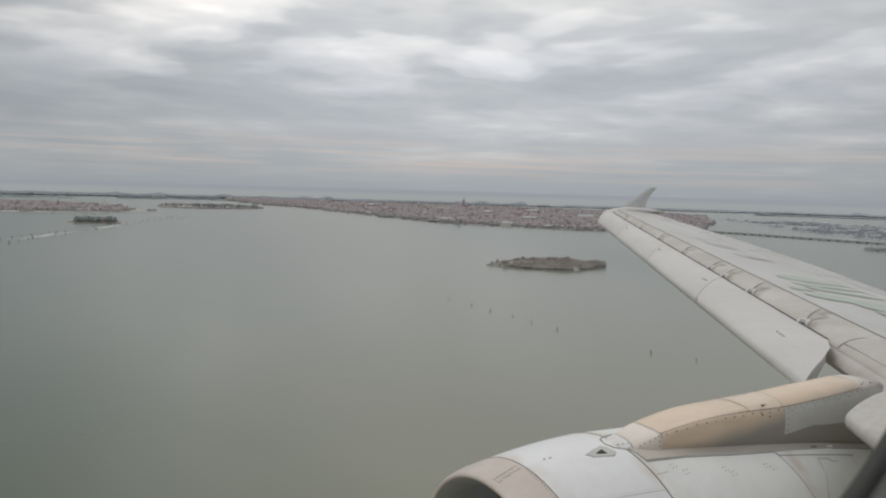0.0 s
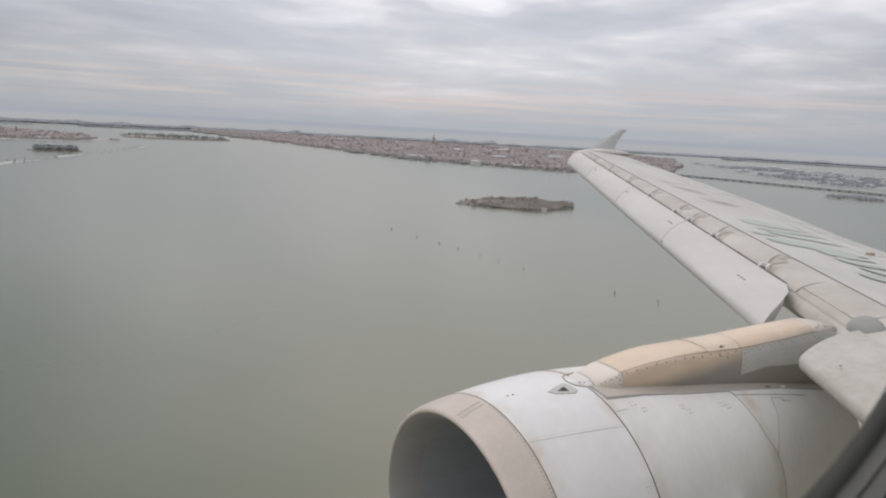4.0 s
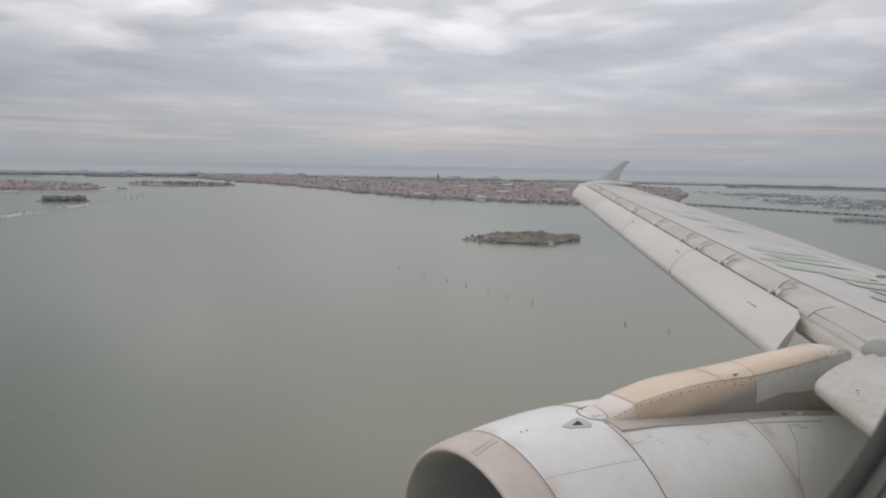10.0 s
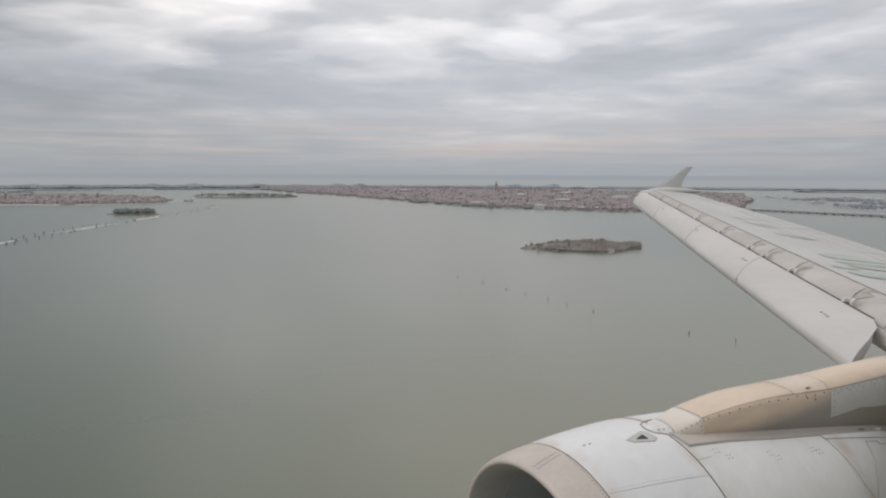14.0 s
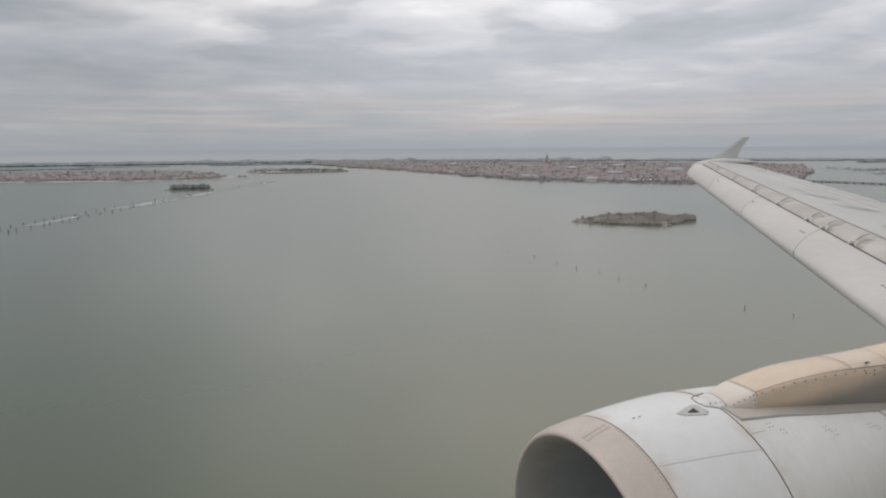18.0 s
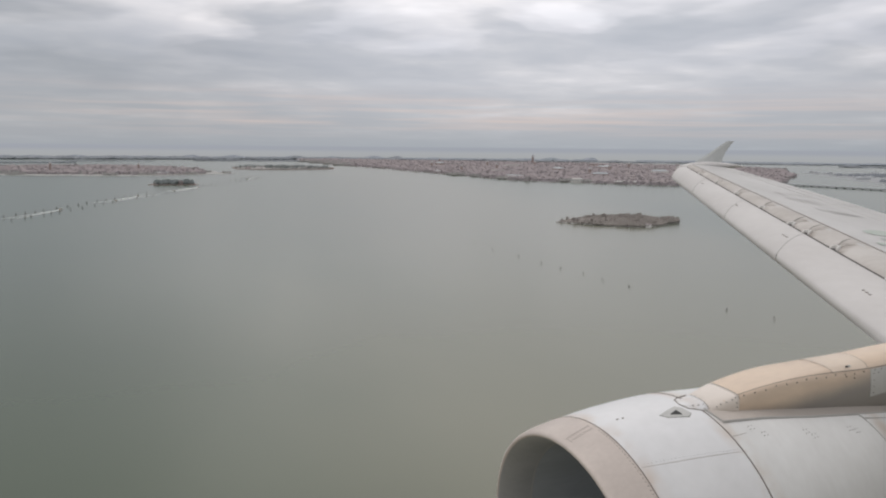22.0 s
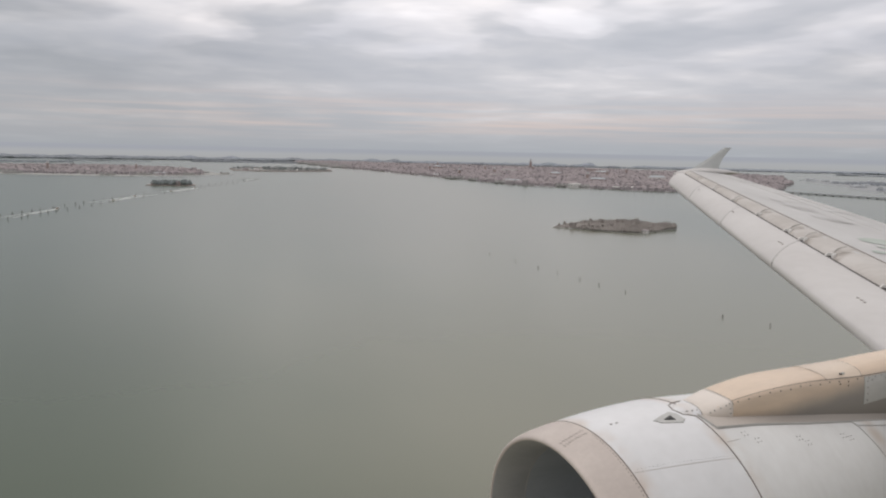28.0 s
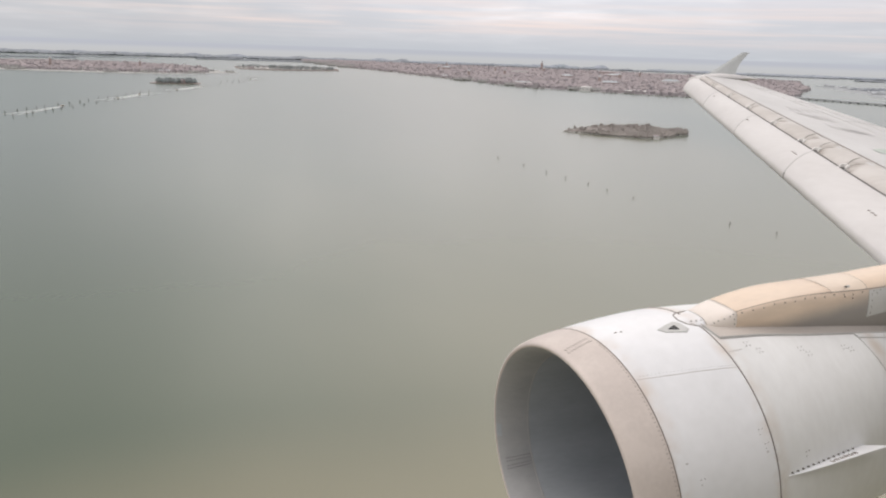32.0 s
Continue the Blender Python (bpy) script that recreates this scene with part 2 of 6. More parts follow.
def soot_shade_on(m, soot, start, end, z0, slope):
    """Dark tone for exhaust soot and shade together, widening along the flank, with an uneven edge."""
    n, l = m.node_tree.nodes, m.node_tree.links
    b = n["Principled BSDF"]
    paint = b.inputs["Base Color"].links[0].from_socket
    tc, sp = n.new("ShaderNodeTexCoord"), n.new("ShaderNodeSeparateXYZ")
    l.new(tc.outputs["Object"], sp.inputs[0])
    wob = n.new("ShaderNodeTexNoise")
    wob.inputs["Scale"].default_value, wob.inputs["Detail"].default_value = 3.0, 4.0
    l.new(tc.outputs["Object"], wob.inputs["Vector"])

    def calc(op, p, q):
        k = n.new("ShaderNodeMath")
        k.operation = op
        for i, v in enumerate((p, q)):
            if isinstance(v, float):
                k.inputs[i].default_value = v
            else:
                l.new(v, k.inputs[i])
        return k.outputs[0]
    line = calc("ADD", calc("MULTIPLY", sp.outputs[0], slope), z0)
    depth = calc("ADD", calc("SUBTRACT", line, sp.outputs[2]), calc("MULTIPLY", calc("SUBTRACT", wob.outputs["Fac"], 0.5), 0.10))
    mr = n.new("ShaderNodeMapRange")
    mr.interpolation_type = "SMOOTHSTEP"
    mr.inputs["From Min"].default_value, mr.inputs["From Max"].default_value = start, end
    l.new(depth, mr.inputs["Value"])
    mx = n.new("ShaderNodeMix")
    mx.data_type = "RGBA"
    mx.inputs[7].default_value = (*soot, 1)
    l.new(mr.outputs[0], mx.inputs[0])
    l.new(paint, mx.inputs[6])
    l.new(mx.outputs[2], b.inputs["Base Color"])


# painted darkness below a slanting line: part soot, part shade
soot_shade_on(M_pylon, (0.295, 0.277, 0.262), -0.05, 0.11, -2.355, 0.180)
soot_shade_on(M_collar, (0.30, 0.282, 0.268), -0.05, 0.11, -2.355, 0.180)
soot_shade_on(M_skirt, (0.40, 0.365, 0.335), -0.06, 0.06, -2.375, 0.180)


def grime_on(m, grime, joints, axis=(0.9923, 0.0943, 0.0804), origin=3.1689):
    """Warm dirt that has crept out of joints set across an axis; joints as (place on the axis, reach)."""
    n, l = m.node_tree.nodes, m.node_tree.links
    b = n["Principled BSDF"]
    paint = b.inputs["Base Color"].links[0].from_socket
    tc, along = n.new("ShaderNodeTexCoord"), n.new("ShaderNodeVectorMath")
    along.operation = "DOT_PRODUCT"
    along.inputs[1].default_value = axis
    l.new(tc.outputs["Object"], along.inputs[0])
    wob = n.new("ShaderNodeTexNoise")
    wob.inputs["Scale"].default_value, wob.inputs["Detail"].default_value = 5.0, 5.0
    l.new(tc.outputs["Object"], wob.inputs["Vector"])
    total = None
    for place, reach in joints:
        off = n.new("ShaderNodeMath")
        off.operation = "SUBTRACT"
        off.inputs[1].default_value = origin + place
        l.new(along.outputs["Value"], off.inputs[0])
        dist = n.new("ShaderNodeMath")
        dist.operation = "ABSOLUTE"
        l.new(off.outputs[0], dist.inputs[0])
        near = n.new("ShaderNodeMapRange")
        near.interpolation_type = "SMOOTHSTEP"
        near.inputs["From Min"].default_value, near.inputs["From Max"].default_value = reach, 0.0
        l.new(dist.outputs[0], near.inputs["Value"])
        if total is None:
            total = near.outputs[0]
        else:
            both = n.new("ShaderNodeMath")
            both.operation = "MAXIMUM"
            l.new(total, both.inputs[0])
            l.new(near.outputs[0], both.inputs[1])
            total = both.outputs[0]
    patchy = n.new("ShaderNodeMapRange")
    patchy.inputs["From Min"].default_value, patchy.inputs["From Max"].default_value = 0.35, 0.65
    l.new(wob.outputs["Fac"], patchy.inputs["Value"])
    amount = n.new("ShaderNodeMath")
    amount.operation = "MULTIPLY"
    l.new(total, amount.inputs[0])
    l.new(patchy.outputs[0], amount.inputs[1])
    mx = n.new("ShaderNodeMix")
    mx.data_type = "RGBA"
    mx.inputs[7].default_value = (*grime, 1)
    l.new(amount.outputs[0], mx.inputs[0])
    l.new(paint, mx.inputs[6])
    l.new(mx.outputs[2], b.inputs["Base Color"])


grime_on(M_cowl, (0.62, 0.555, 0.51), ((-0.424, 0.13), (0.30, 0.10)))
grime_on(M_cowl_rear, (0.60, 0.54, 0.49), ((0.31, 0.14), (1.62, 0.10)))
grime_on(M_nose, (0.30, 0.265, 0.235), ((2.14, 0.13), (3.06, 0.13), (3.66, 0.11), (4.04, 0.11), (4.91, 0.12), (5.87, 0.11), (6.81, 0.10), (7.77, 0.10), (8.59, 0.09)), (-0.43, 0.90, 0.0), 0.0)
M_panel = material("grey_access_panel_paint", (0.52, 0.52, 0.505), (0.45, 0.45, 0.44), 3.0, 0.4, fine=0.3)
M_seam = material("seam_sealant_dark", (0.22, 0.185, 0.16), (0.15, 0.125, 0.11), 30.0, 0.7)
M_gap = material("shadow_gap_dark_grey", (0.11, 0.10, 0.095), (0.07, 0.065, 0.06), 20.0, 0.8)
M_rivet = material("rivet_heads_dark", (0.16, 0.14, 0.12), (0.10, 0.09, 0.08), 30.0, 0.5, 0.4)
M_green = material("faded_green_marking", (0.34, 0.40, 0.35), (0.40, 0.44, 0.40), 4.0, 0.45, fine=0.4, stretch=(1, 0.4, 1))
M_mark = material("faded_grey_marking", (0.385, 0.375, 0.365), (0.46, 0.45, 0.44), 3.0, 0.5, fine=0.4)
M_orange = material("orange_brown_placard", (0.42, 0.33, 0.24), (0.34, 0.26, 0.19), 20.0, 0.5)
M_bezel = material("window_frame_dark_rubber", (0.16, 0.165, 0.158), (0.13, 0.135, 0.13), 12.0, 0.6)
M_bezel_light = material("window_bezel_mid_grey", (0.54, 0.55, 0.53), (0.47, 0.48, 0.46), 12.0, 0.6)
M_seal = material("window_seal_black_rubber", (0.05, 0.05, 0.05), (0.035, 0.035, 0.035), 20.0, 0.7)
M_cabin = material("cabin_lining_beige_plastic", (0.62, 0.60, 0.55), (0.57, 0.55, 0.50), 3.0, 0.6, bump=0.1, bump_scale=300)
M_carpet = material("cabin_carpet_blue_grey", (0.07, 0.08, 0.10), (0.05, 0.055, 0.07), 40.0, 0.95, bump=0.4, bump_scale=200)
M_skin = material("fuselage_white_paint", (0.78, 0.78, 0.77), (0.72, 0.72, 0.71), 1.0, 0.35)


def water_material():
    m = bpy.data.materials.new("lagoon_water")
    m.use_nodes = True
    n, l = m.node_tree.nodes, m.node_tree.links
    b = n["Principled BSDF"]
    tc = n.new("ShaderNodeTexCoord")
    mp = n.new("ShaderNodeMapping")
    mp.inputs["Scale"].default_value = (1.0, 0.45, 1.0)
    mp.inputs["Rotation"].default_value = (0, 0, radians(24))
    l.new(tc.outputs["Object"], mp.inputs[0])
    t1 = n.new("ShaderNodeTexNoise")
    t1.inputs["Scale"].default_value, t1.inputs["Detail"].default_value = 0.006, 5.0
    l.new(mp.outputs[0], t1.inputs["Vector"])
    r = n.new("ShaderNodeValToRGB")
    r.color_ramp.elements[0].position, r.color_ramp.elements[0].color = 0.34, (0.025, 0.063, 0.039, 1)
    r.color_ramp.elements[1].position, r.color_ramp.elements[1].color = 0.66, (0.051, 0.084, 0.054, 1)
    l.new(t1.outputs["Fac"], r.inputs[0])
    # a pale submerged shoal runs across the lagoon bed
    rot = n.new("ShaderNodeMapping")
    rot.inputs["Rotation"].default_value = (0, 0, radians(10))
    l.new(tc.outputs["Object"], rot.inputs[0])
    sp = n.new("ShaderNodeSeparateXYZ")
    l.new(rot.outputs[0], sp.inputs[0])
    t4 = n.new("ShaderNodeTexNoise")
    t4.inputs["Scale"].default_value, t4.inputs["Detail"].default_value = 0.009, 3.0
    l.new(mp.outputs[0], t4.inputs["Vector"])
    off = n.new("ShaderNodeMath")
    off.operation = "MULTIPLY_ADD"
    off.inputs[1].default_value, off.inputs[2].default_value = 200.0, -100.0
    l.new(t4.outputs["Fac"], off.inputs[0])
    acr = n.new("ShaderNodeMath")
    l.new(sp.outputs[0], acr.inputs[0])
    l.new(off.outputs[0], acr.inputs[1])
    sh = n.new("ShaderNodeMapRange")
    sh.inputs["From Min"].default_value, sh.inputs["From Max"].default_value = -620.0, 560.0
    l.new(acr.outputs[0], sh.inputs["Value"])
    sr = n.new("ShaderNodeValToRGB")
    sr.color_ramp.interpolation = "EASE"
    for pos, v in ((0.12, 0.2), (0.46, 0.45), (0.62, 1.0), (0.72, 1.0), (0.95, 0.25)):
        e = sr.color_ramp.elements.new(pos)
        e.color = (v, v, v, 1)
    sr.color_ramp.elements.remove(sr.color_ramp.elements[0])
    sr.color_ramp.elements.remove(sr.color_ramp.elements[-1])
    l.new(sh.outputs[0], sr.inputs[0])
    mx = n.new("ShaderNodeMix")
    mx.data_type = "RGBA"
    mx.inputs[7].default_value = (0.13, 0.135, 0.092, 1)
    l.new(sr.outputs[0], mx.inputs[0])
    l.new(r.outputs[0], mx.inputs[6])
    # sandy shallows close under the flight path
    flat = n.new("ShaderNodeSeparateXYZ")
    l.new(tc.outputs["Object"], flat.inputs[0])
    edge = n.new("ShaderNodeMath")
    edge.operation = "MULTIPLY_ADD"
    edge.inputs[1].default_value = 0.25
    l.new(off.outputs[0], edge.inputs[0])
    l.new(flat.outputs[1], edge.inputs[2])
    sand = n.new("ShaderNodeMapRange")
    sand.interpolation_type = "SMOOTHSTEP"
    sand.inputs["From Min"].default_value, sand.inputs["From Max"].default_value = 168.0, 108.0
    l.new(edge.outputs[0], sand.inputs["Value"])
    shallow = n.new("ShaderNodeMix")
    shallow.data_type = "RGBA"
    shallow.inputs[7].default_value = (0.20, 0.190, 0.128, 1)
    l.new(sand.outputs[0], shallow.inputs[0])
    l.new(mx.outputs[2], shallow.inputs[6])
    l.new(shallow.outputs[2], b.inputs["Base Color"])
    b.inputs["Roughness"].default_value, b.inputs["IOR"].default_value = 0.22, 1.333
    b.inputs["Specular IOR Level"].default_value = 0.85
    t2 = n.new("ShaderNodeTexNoise")
    t2.inputs["Scale"].default_value, t2.inputs["Detail"].default_value = 0.55, 4.0
    l.new(mp.outputs[0], t2.inputs["Vector"])
    bp = n.new("ShaderNodeBump")
    bp.inputs["Strength"].default_value, bp.inputs["Distance"].default_value = 0.2, 0.12
    l.new(t2.outputs["Fac"], bp.inputs["Height"])
    l.new(bp.outputs[0], b.inputs["Normal"])
    return m


M_water = water_material()
# mud, scrub and foliage colours are paled to stand for distance haze
M_mud = material("marsh_mud_and_grass", (0.41, 0.405, 0.39), (0.35, 0.345, 0.335), 0.12, 0.95, bump=0.5, bump_scale=1.0)
M_scrub = material("winter_scrub_haze_paled", (0.325, 0.297, 0.277), (0.27, 0.248, 0.232), 0.1, 0.95, island=0.06)
M_bark = material("tree_bark_grey_brown", (0.12, 0.10, 0.08), (0.08, 0.065, 0.05), 2.0, 0.9)
M_cypress = material("cypress_dark_green", (0.215, 0.24, 0.24), (0.165, 0.19, 0.19), 0.6, 0.9, island=0.3)
M_tree = material("park_tree_green_grey", (0.35, 0.342, 0.332), (0.29, 0.288, 0.28), 0.4, 0.95, island=0.2)
# the blue of distance haze is mixed into these three land colours
M_fartree = material("distant_wood_haze_blue", (0.28, 0.30, 0.325), (0.235, 0.255, 0.28), 0.05, 0.95, island=0.15)
M_farhills = material("farthest_land_haze_tint", (0.33, 0.36, 0.405), (0.30, 0.33, 0.375), 0.01, 0.95, island=0.06)
M_marsh = material("salt_marsh_haze_tint", (0.34, 0.352, 0.365), (0.30, 0.312, 0.325), 0.02, 0.95)
# roof, wall and paving colours are greyed and drawn together in place of haze
M_roof = material("terracotta_roof_tiles", (0.325, 0.282, 0.286), (0.298, 0.265, 0.272), 0.03, 0.9, island=0.04)
M_wall = material("old_plaster_walls", (0.345, 0.315, 0.322), (0.315, 0.292, 0.302), 0.03, 0.9, island=0.04)
M_paving = material("stone_paving_and_courts", (0.338, 0.315, 0.322), (0.31, 0.294, 0.303), 0.05, 0.9)
M_white = material("white_istrian_stone", (0.66, 0.645, 0.63), (0.58, 0.568, 0.555), 0.3, 0.7)
M_brick = material("weathered_brick", (0.35, 0.285, 0.265), (0.29, 0.235, 0.22), 0.4, 0.9)
M_lead = material("lead_dome_grey", (0.42, 0.44, 0.465), (0.36, 0.38, 0.405), 0.4, 0.6)
M_pole = material("tarred_oak_poles", (0.13, 0.12, 0.105), (0.09, 0.08, 0.07), 3.0, 0.9)
M_hull = material("boat_hull_white", (0.80, 0.80, 0.78), (0.70, 0.70, 0.68), 1.0, 0.4)
M_boatwood = material("boat_varnished_wood", (0.30, 0.16, 0.08), (0.22, 0.11, 0.055), 3.0, 0.4)
M_cabinglass = material("boat_dark_window", (0.03, 0.035, 0.04), (0.02, 0.025, 0.03), 3.0, 0.15)
M_foam = material("wake_foam", (0.72, 0.74, 0.73), (0.42, 0.45, 0.43), 0.35, 0.8, fine=0.5)
M_sail = material("white_sailcloth", (0.82, 0.82, 0.80), (0.75, 0.75, 0.73), 1.0, 0.8)
M_concrete = material("bridge_concrete", (0.46, 0.47, 0.485), (0.40, 0.41, 0.425), 0.2, 0.85)


# ---- building helpers ----
def mesh_of(verts, faces, mats, name="mesh", idx=None, smooth=False):
    me = bpy.data.meshes.new(name)
    me.from_pydata([tuple(map(float, v)) for v in verts], [], faces)
    for m in (mats if isinstance(mats, (list, tuple)) else [mats]):
        me.materials.append(m)
    if idx is not None:
        me.polygons.foreach_set("material_index", np.array(idx, dtype=np.int32))
    if smooth:
        me.polygons.foreach_set("use_smooth", np.ones(len(me.polygons), dtype=bool))
    me.update()
    return me


def fixed(me, outward=True):
    bm = bmesh.new()
    bm.from_mesh(me)
    bmesh.ops.recalc_face_normals(bm, faces=bm.faces)
    bm.to_mesh(me)
    bm.free()
    return me


def part(name, me, parent, label="", kind=""):
    ob = new(name, me)
    ob.parent = parent
    return tagged(ob, label=label, kind=kind)


def thing(name, label, category, at=(0, 0, 0), group="", kind=""):
    ob = new(name)
    ob.location = at
    ob.empty_display_size = 0.5
    return tagged(ob, label=label, category=category, group=group, kind=kind)


def loft(rings, closed=True, caps=True):
    """Skin over rings of equally many points."""
    n = len(rings[0])
    verts = [p for r in rings for p in r]
    faces = []
    for i in range(len(rings) - 1):
        for j in range(n if closed else n - 1):
            a, b = i * n + j, i * n + (j + 1) % n
            faces.append((a, b, b + n, a + n))
    if caps and closed:
        faces.append(tuple(range(n))[::-1])
        faces.append(tuple(range((len(rings) - 1) * n, len(rings) * n)))
    return verts, faces


def lerp(table, x):
    return float(np.interp(x, [a for a, _ in table], [b for _, b in table]))


def box_mesh(x0, x1, y0, y1, z0, z1, mat, bevel=0.0):
    bm = bmesh.new()
    bmesh.ops.create_cube(bm, size=1.0)
    for v in bm.verts:
        v.co = Vector((x0 + (v.co.x + 0.5) * (x1 - x0), y0 + (v.co.y + 0.5) * (y1 - y0), z0 + (v.co.z + 0.5) * (z1 - z0)))
    if bevel:
        bmesh.ops.bevel(bm, geom=bm.edges[:], offset=bevel, segments=2, affect="EDGES")
    me = bpy.data.meshes.new("box")
    bm.to_mesh(me)
    bm.free()
    me.materials.append(mat)
    return me


# ---- water ----
wv, wf = [], []
for i, r in enumerate((60, 200, 600, 1600, 4000, 9000, 20000)):
    for k in range(48):
        wv.append((r * math.cos(k * math.tau / 48), r * math.sin(k * math.tau / 48), 0))
    if i:
        for k in range(48):
            a, b = (i - 1) * 48 + k, (i - 1) * 48 + (k + 1) % 48
            wf.append((a, b, b + 48, a + 48))
wf.append(tuple(range(48)))
water = new("water", fixed(mesh_of(wv, wf, M_water)))
tagged(water, "calm grey-green lagoon water under an overcast sky", "water", kind="structure")

# ---- the aircraft ----
plane = thing("airliner", "white twin-engine airliner in flight over a grey lagoon", "aircraft", (0, 0, EYE))
plane.rotation_euler = (radians(-0.3), 0, 0)


def xle(y):
    return 2.99 + 0.5155 * y


def slat_w(y):
    return 0.62 - 0.29 * (y - 4.8) / 10.3


def xst(y):
    return xle(y) + slat_w(y)


def zle(y):
    return -1.46 + 0.0873 * (y - 4.8)


def zst(y):
    return -1.275 + 0.0948 * (y - 4.8)


def chord(y):
    return 4.1 - 2.5 * (y - 4.8) / 10.3 if y > 4.8 else 4.1 + 0.5155 * (4.8 - y)


def xbox(y):
    return xle(y) + 1.25 - 0.75 * (y - 4.8) / 10.3


def zbox(y):
    return -1.243 + 0.0965 * (y - 4.8)


def xte(y):
    return xle(y) + chord(y)


def zte(y):
    return lerp([(0, -1.75), (4.8, -1.50), (7.5, -1.215), (9, -1.005), (11, -0.765), (13, -0.56), (15.3, -0.31)], y)


def wing_z(x, y):
    """Height of the wing's upper skin behind the box line."""
    s = min(1.0, max(0.0, (x - xbox(y)) / (xte(y) - xbox(y))))
    k = chord(y) / 4.1
    return zbox(y) * (1 - s) + zte(y) * s + 0.16 * k * s * (1 - s)


def wing_section(y):
    k = chord(y) / 4.1
    ww = slat_w(y)
    zs = zst(y) - 0.055 * k
    q = ww / 0.62
    up_pts = [(xst(y) + 0.10 * q, zs - 0.19 * k), (xst(y) - 0.03 * q, zs - 0.15 * k), (xst(y) - 0.075 * q, zs - 0.09 * k),
              (xst(y) - 0.05 * q, zs - 0.035 * k), (xst(y) + 0.01, zs)]
    for s in (0.25, 0.5, 0.75):
        up_pts.append((xst(y) + s * (xbox(y) - xst(y)), zs + (zbox(y) - zs) * (1 - (1 - s) ** 2.4) + 0.012 * k * math.sin(math.pi * s)))
    for s in (0.0, 0.12, 0.25, 0.4, 0.55, 0.7, 0.85, 1.0):
        x = xbox(y) + s * (xte(y) - xbox(y))
        up_pts.append((x, wing_z(x, y)))
    low = []
    for s in (1.0, 0.8, 0.6, 0.4, 0.2, 0.0):
        x = xbox(y) + s * (xte(y) - xbox(y))
        low.append((x, wing_z(x, y) - 0.012 - 0.42 * k * (1 - s) ** 0.7))
    low.append((xst(y) + 0.3 * q, zs - 0.30 * k))
    return [(x, y, z) for x, z in up_pts + low]


stations = [0.45, 1.5, 2.6, 3.6, 4.8, 6, 7.5, 9, 10.5, 12, 13.5, 15.05]
wv, wf = loft([wing_section(y) for y in stations])
n_ring = len(wing_section(5))
wing_me = mesh_of(wv, wf, [M_wing, M_nose], smooth=True)
for p in wing_me.polygons:
    if len(p.vertices) == 4 and (p.index % n_ring) < 7:
        p.material_index = 1
wing = part("wing", fixed(wing_me), plane, "off-white swept wing with drooped leading-edge slats")
smooth_mod = wing.modifiers.new("edges", "EDGE_SPLIT")
smooth_mod.split_angle = radians(38)


def slat_z(y, s):
    """Upper skin of a slat: a round nose running out flat."""
    s = min(1.0, max(0.0, s))
    return zle(y) + (zst(y) - zle(y)) * (0.55 * (1 - (1 - s) ** 2.3) + 0.45 * math.sqrt(1 - (1 - s) ** 2))


def slat_section(y):
    k = slat_w(y) / 0.62
    pts = []
    for s in (1.0, 0.82, 0.64, 0.46, 0.32, 0.21, 0.13, 0.07, 0.03, 0.008):
        pts.append((xle(y) + s * slat_w(y), slat_z(y, s)))
    pts += [(xle(y) - 0.004, zle(y) - 0.035 * k), (xle(y) + 0.02 * k, zle(y) - 0.075 * k), (xle(y) + 0.09 * k, zle(y) - 0.105 * k), (xle(y) + 0.17 * k, zle(y) - 0.10 * k),
            (xle(y) + 0.2 * k, zle(y) + 0.0), (xle(y) + 0.36 * k, zle(y) + 0.09 * k), (xst(y) - 0.01, zst(y) - 0.014 * k)]
    return [(x, y, z) for x, z in pts]


def slat_ring(y, skew):
    """A rib of the slat, slanted so that it stands square to the leading edge."""
    plain = slat_section(y)
    return [slat_section(y + skew * min(1.0, max(0.0, (q[0] - xle(y)) / slat_w(y))))[j] for j, q in enumerate(plain)]


JOINTS = ((7.46, 0.31), (10.1, 0.27), (12.75, 0.22))
for a, b, sa, sb in ((0.7, 3.84, 0, 0), (4.92, 7.445, 0, 0.31), (7.475, 10.085, 0.31, 0.27), (10.115, 12.735, 0.27, 0.22), (12.765, 15.22, 0.22, 0)):
    rings = [slat_ring(a + (b - a) * i / 4, sa + (sb - sa) * i / 4) for i in range(5)]
    if a == 4.92:
        # the inner end is cut back along the flight line
        cut = []
        for j in range(len(rings[0])):
            s = (rings[0][j][0] - xle(a)) / slat_w(a)
            cut.append(slat_section(a + lerp([(0, -0.42), (0.5, -0.27), (0.85, -0.09), (1.0, 0.10)], s))[j])
        rings[0] = cut
    sv, sf = loft(rings)
    s_me = fixed(mesh_of(sv, sf, M_slat if a > 1 else M_fairing, smooth=True))
    slat = part("slat", s_me, wing, "white leading-edge slat, drooped open")
    em = slat.modifiers.new("edges", "EDGE_SPLIT")
    em.split_angle = radians(40)


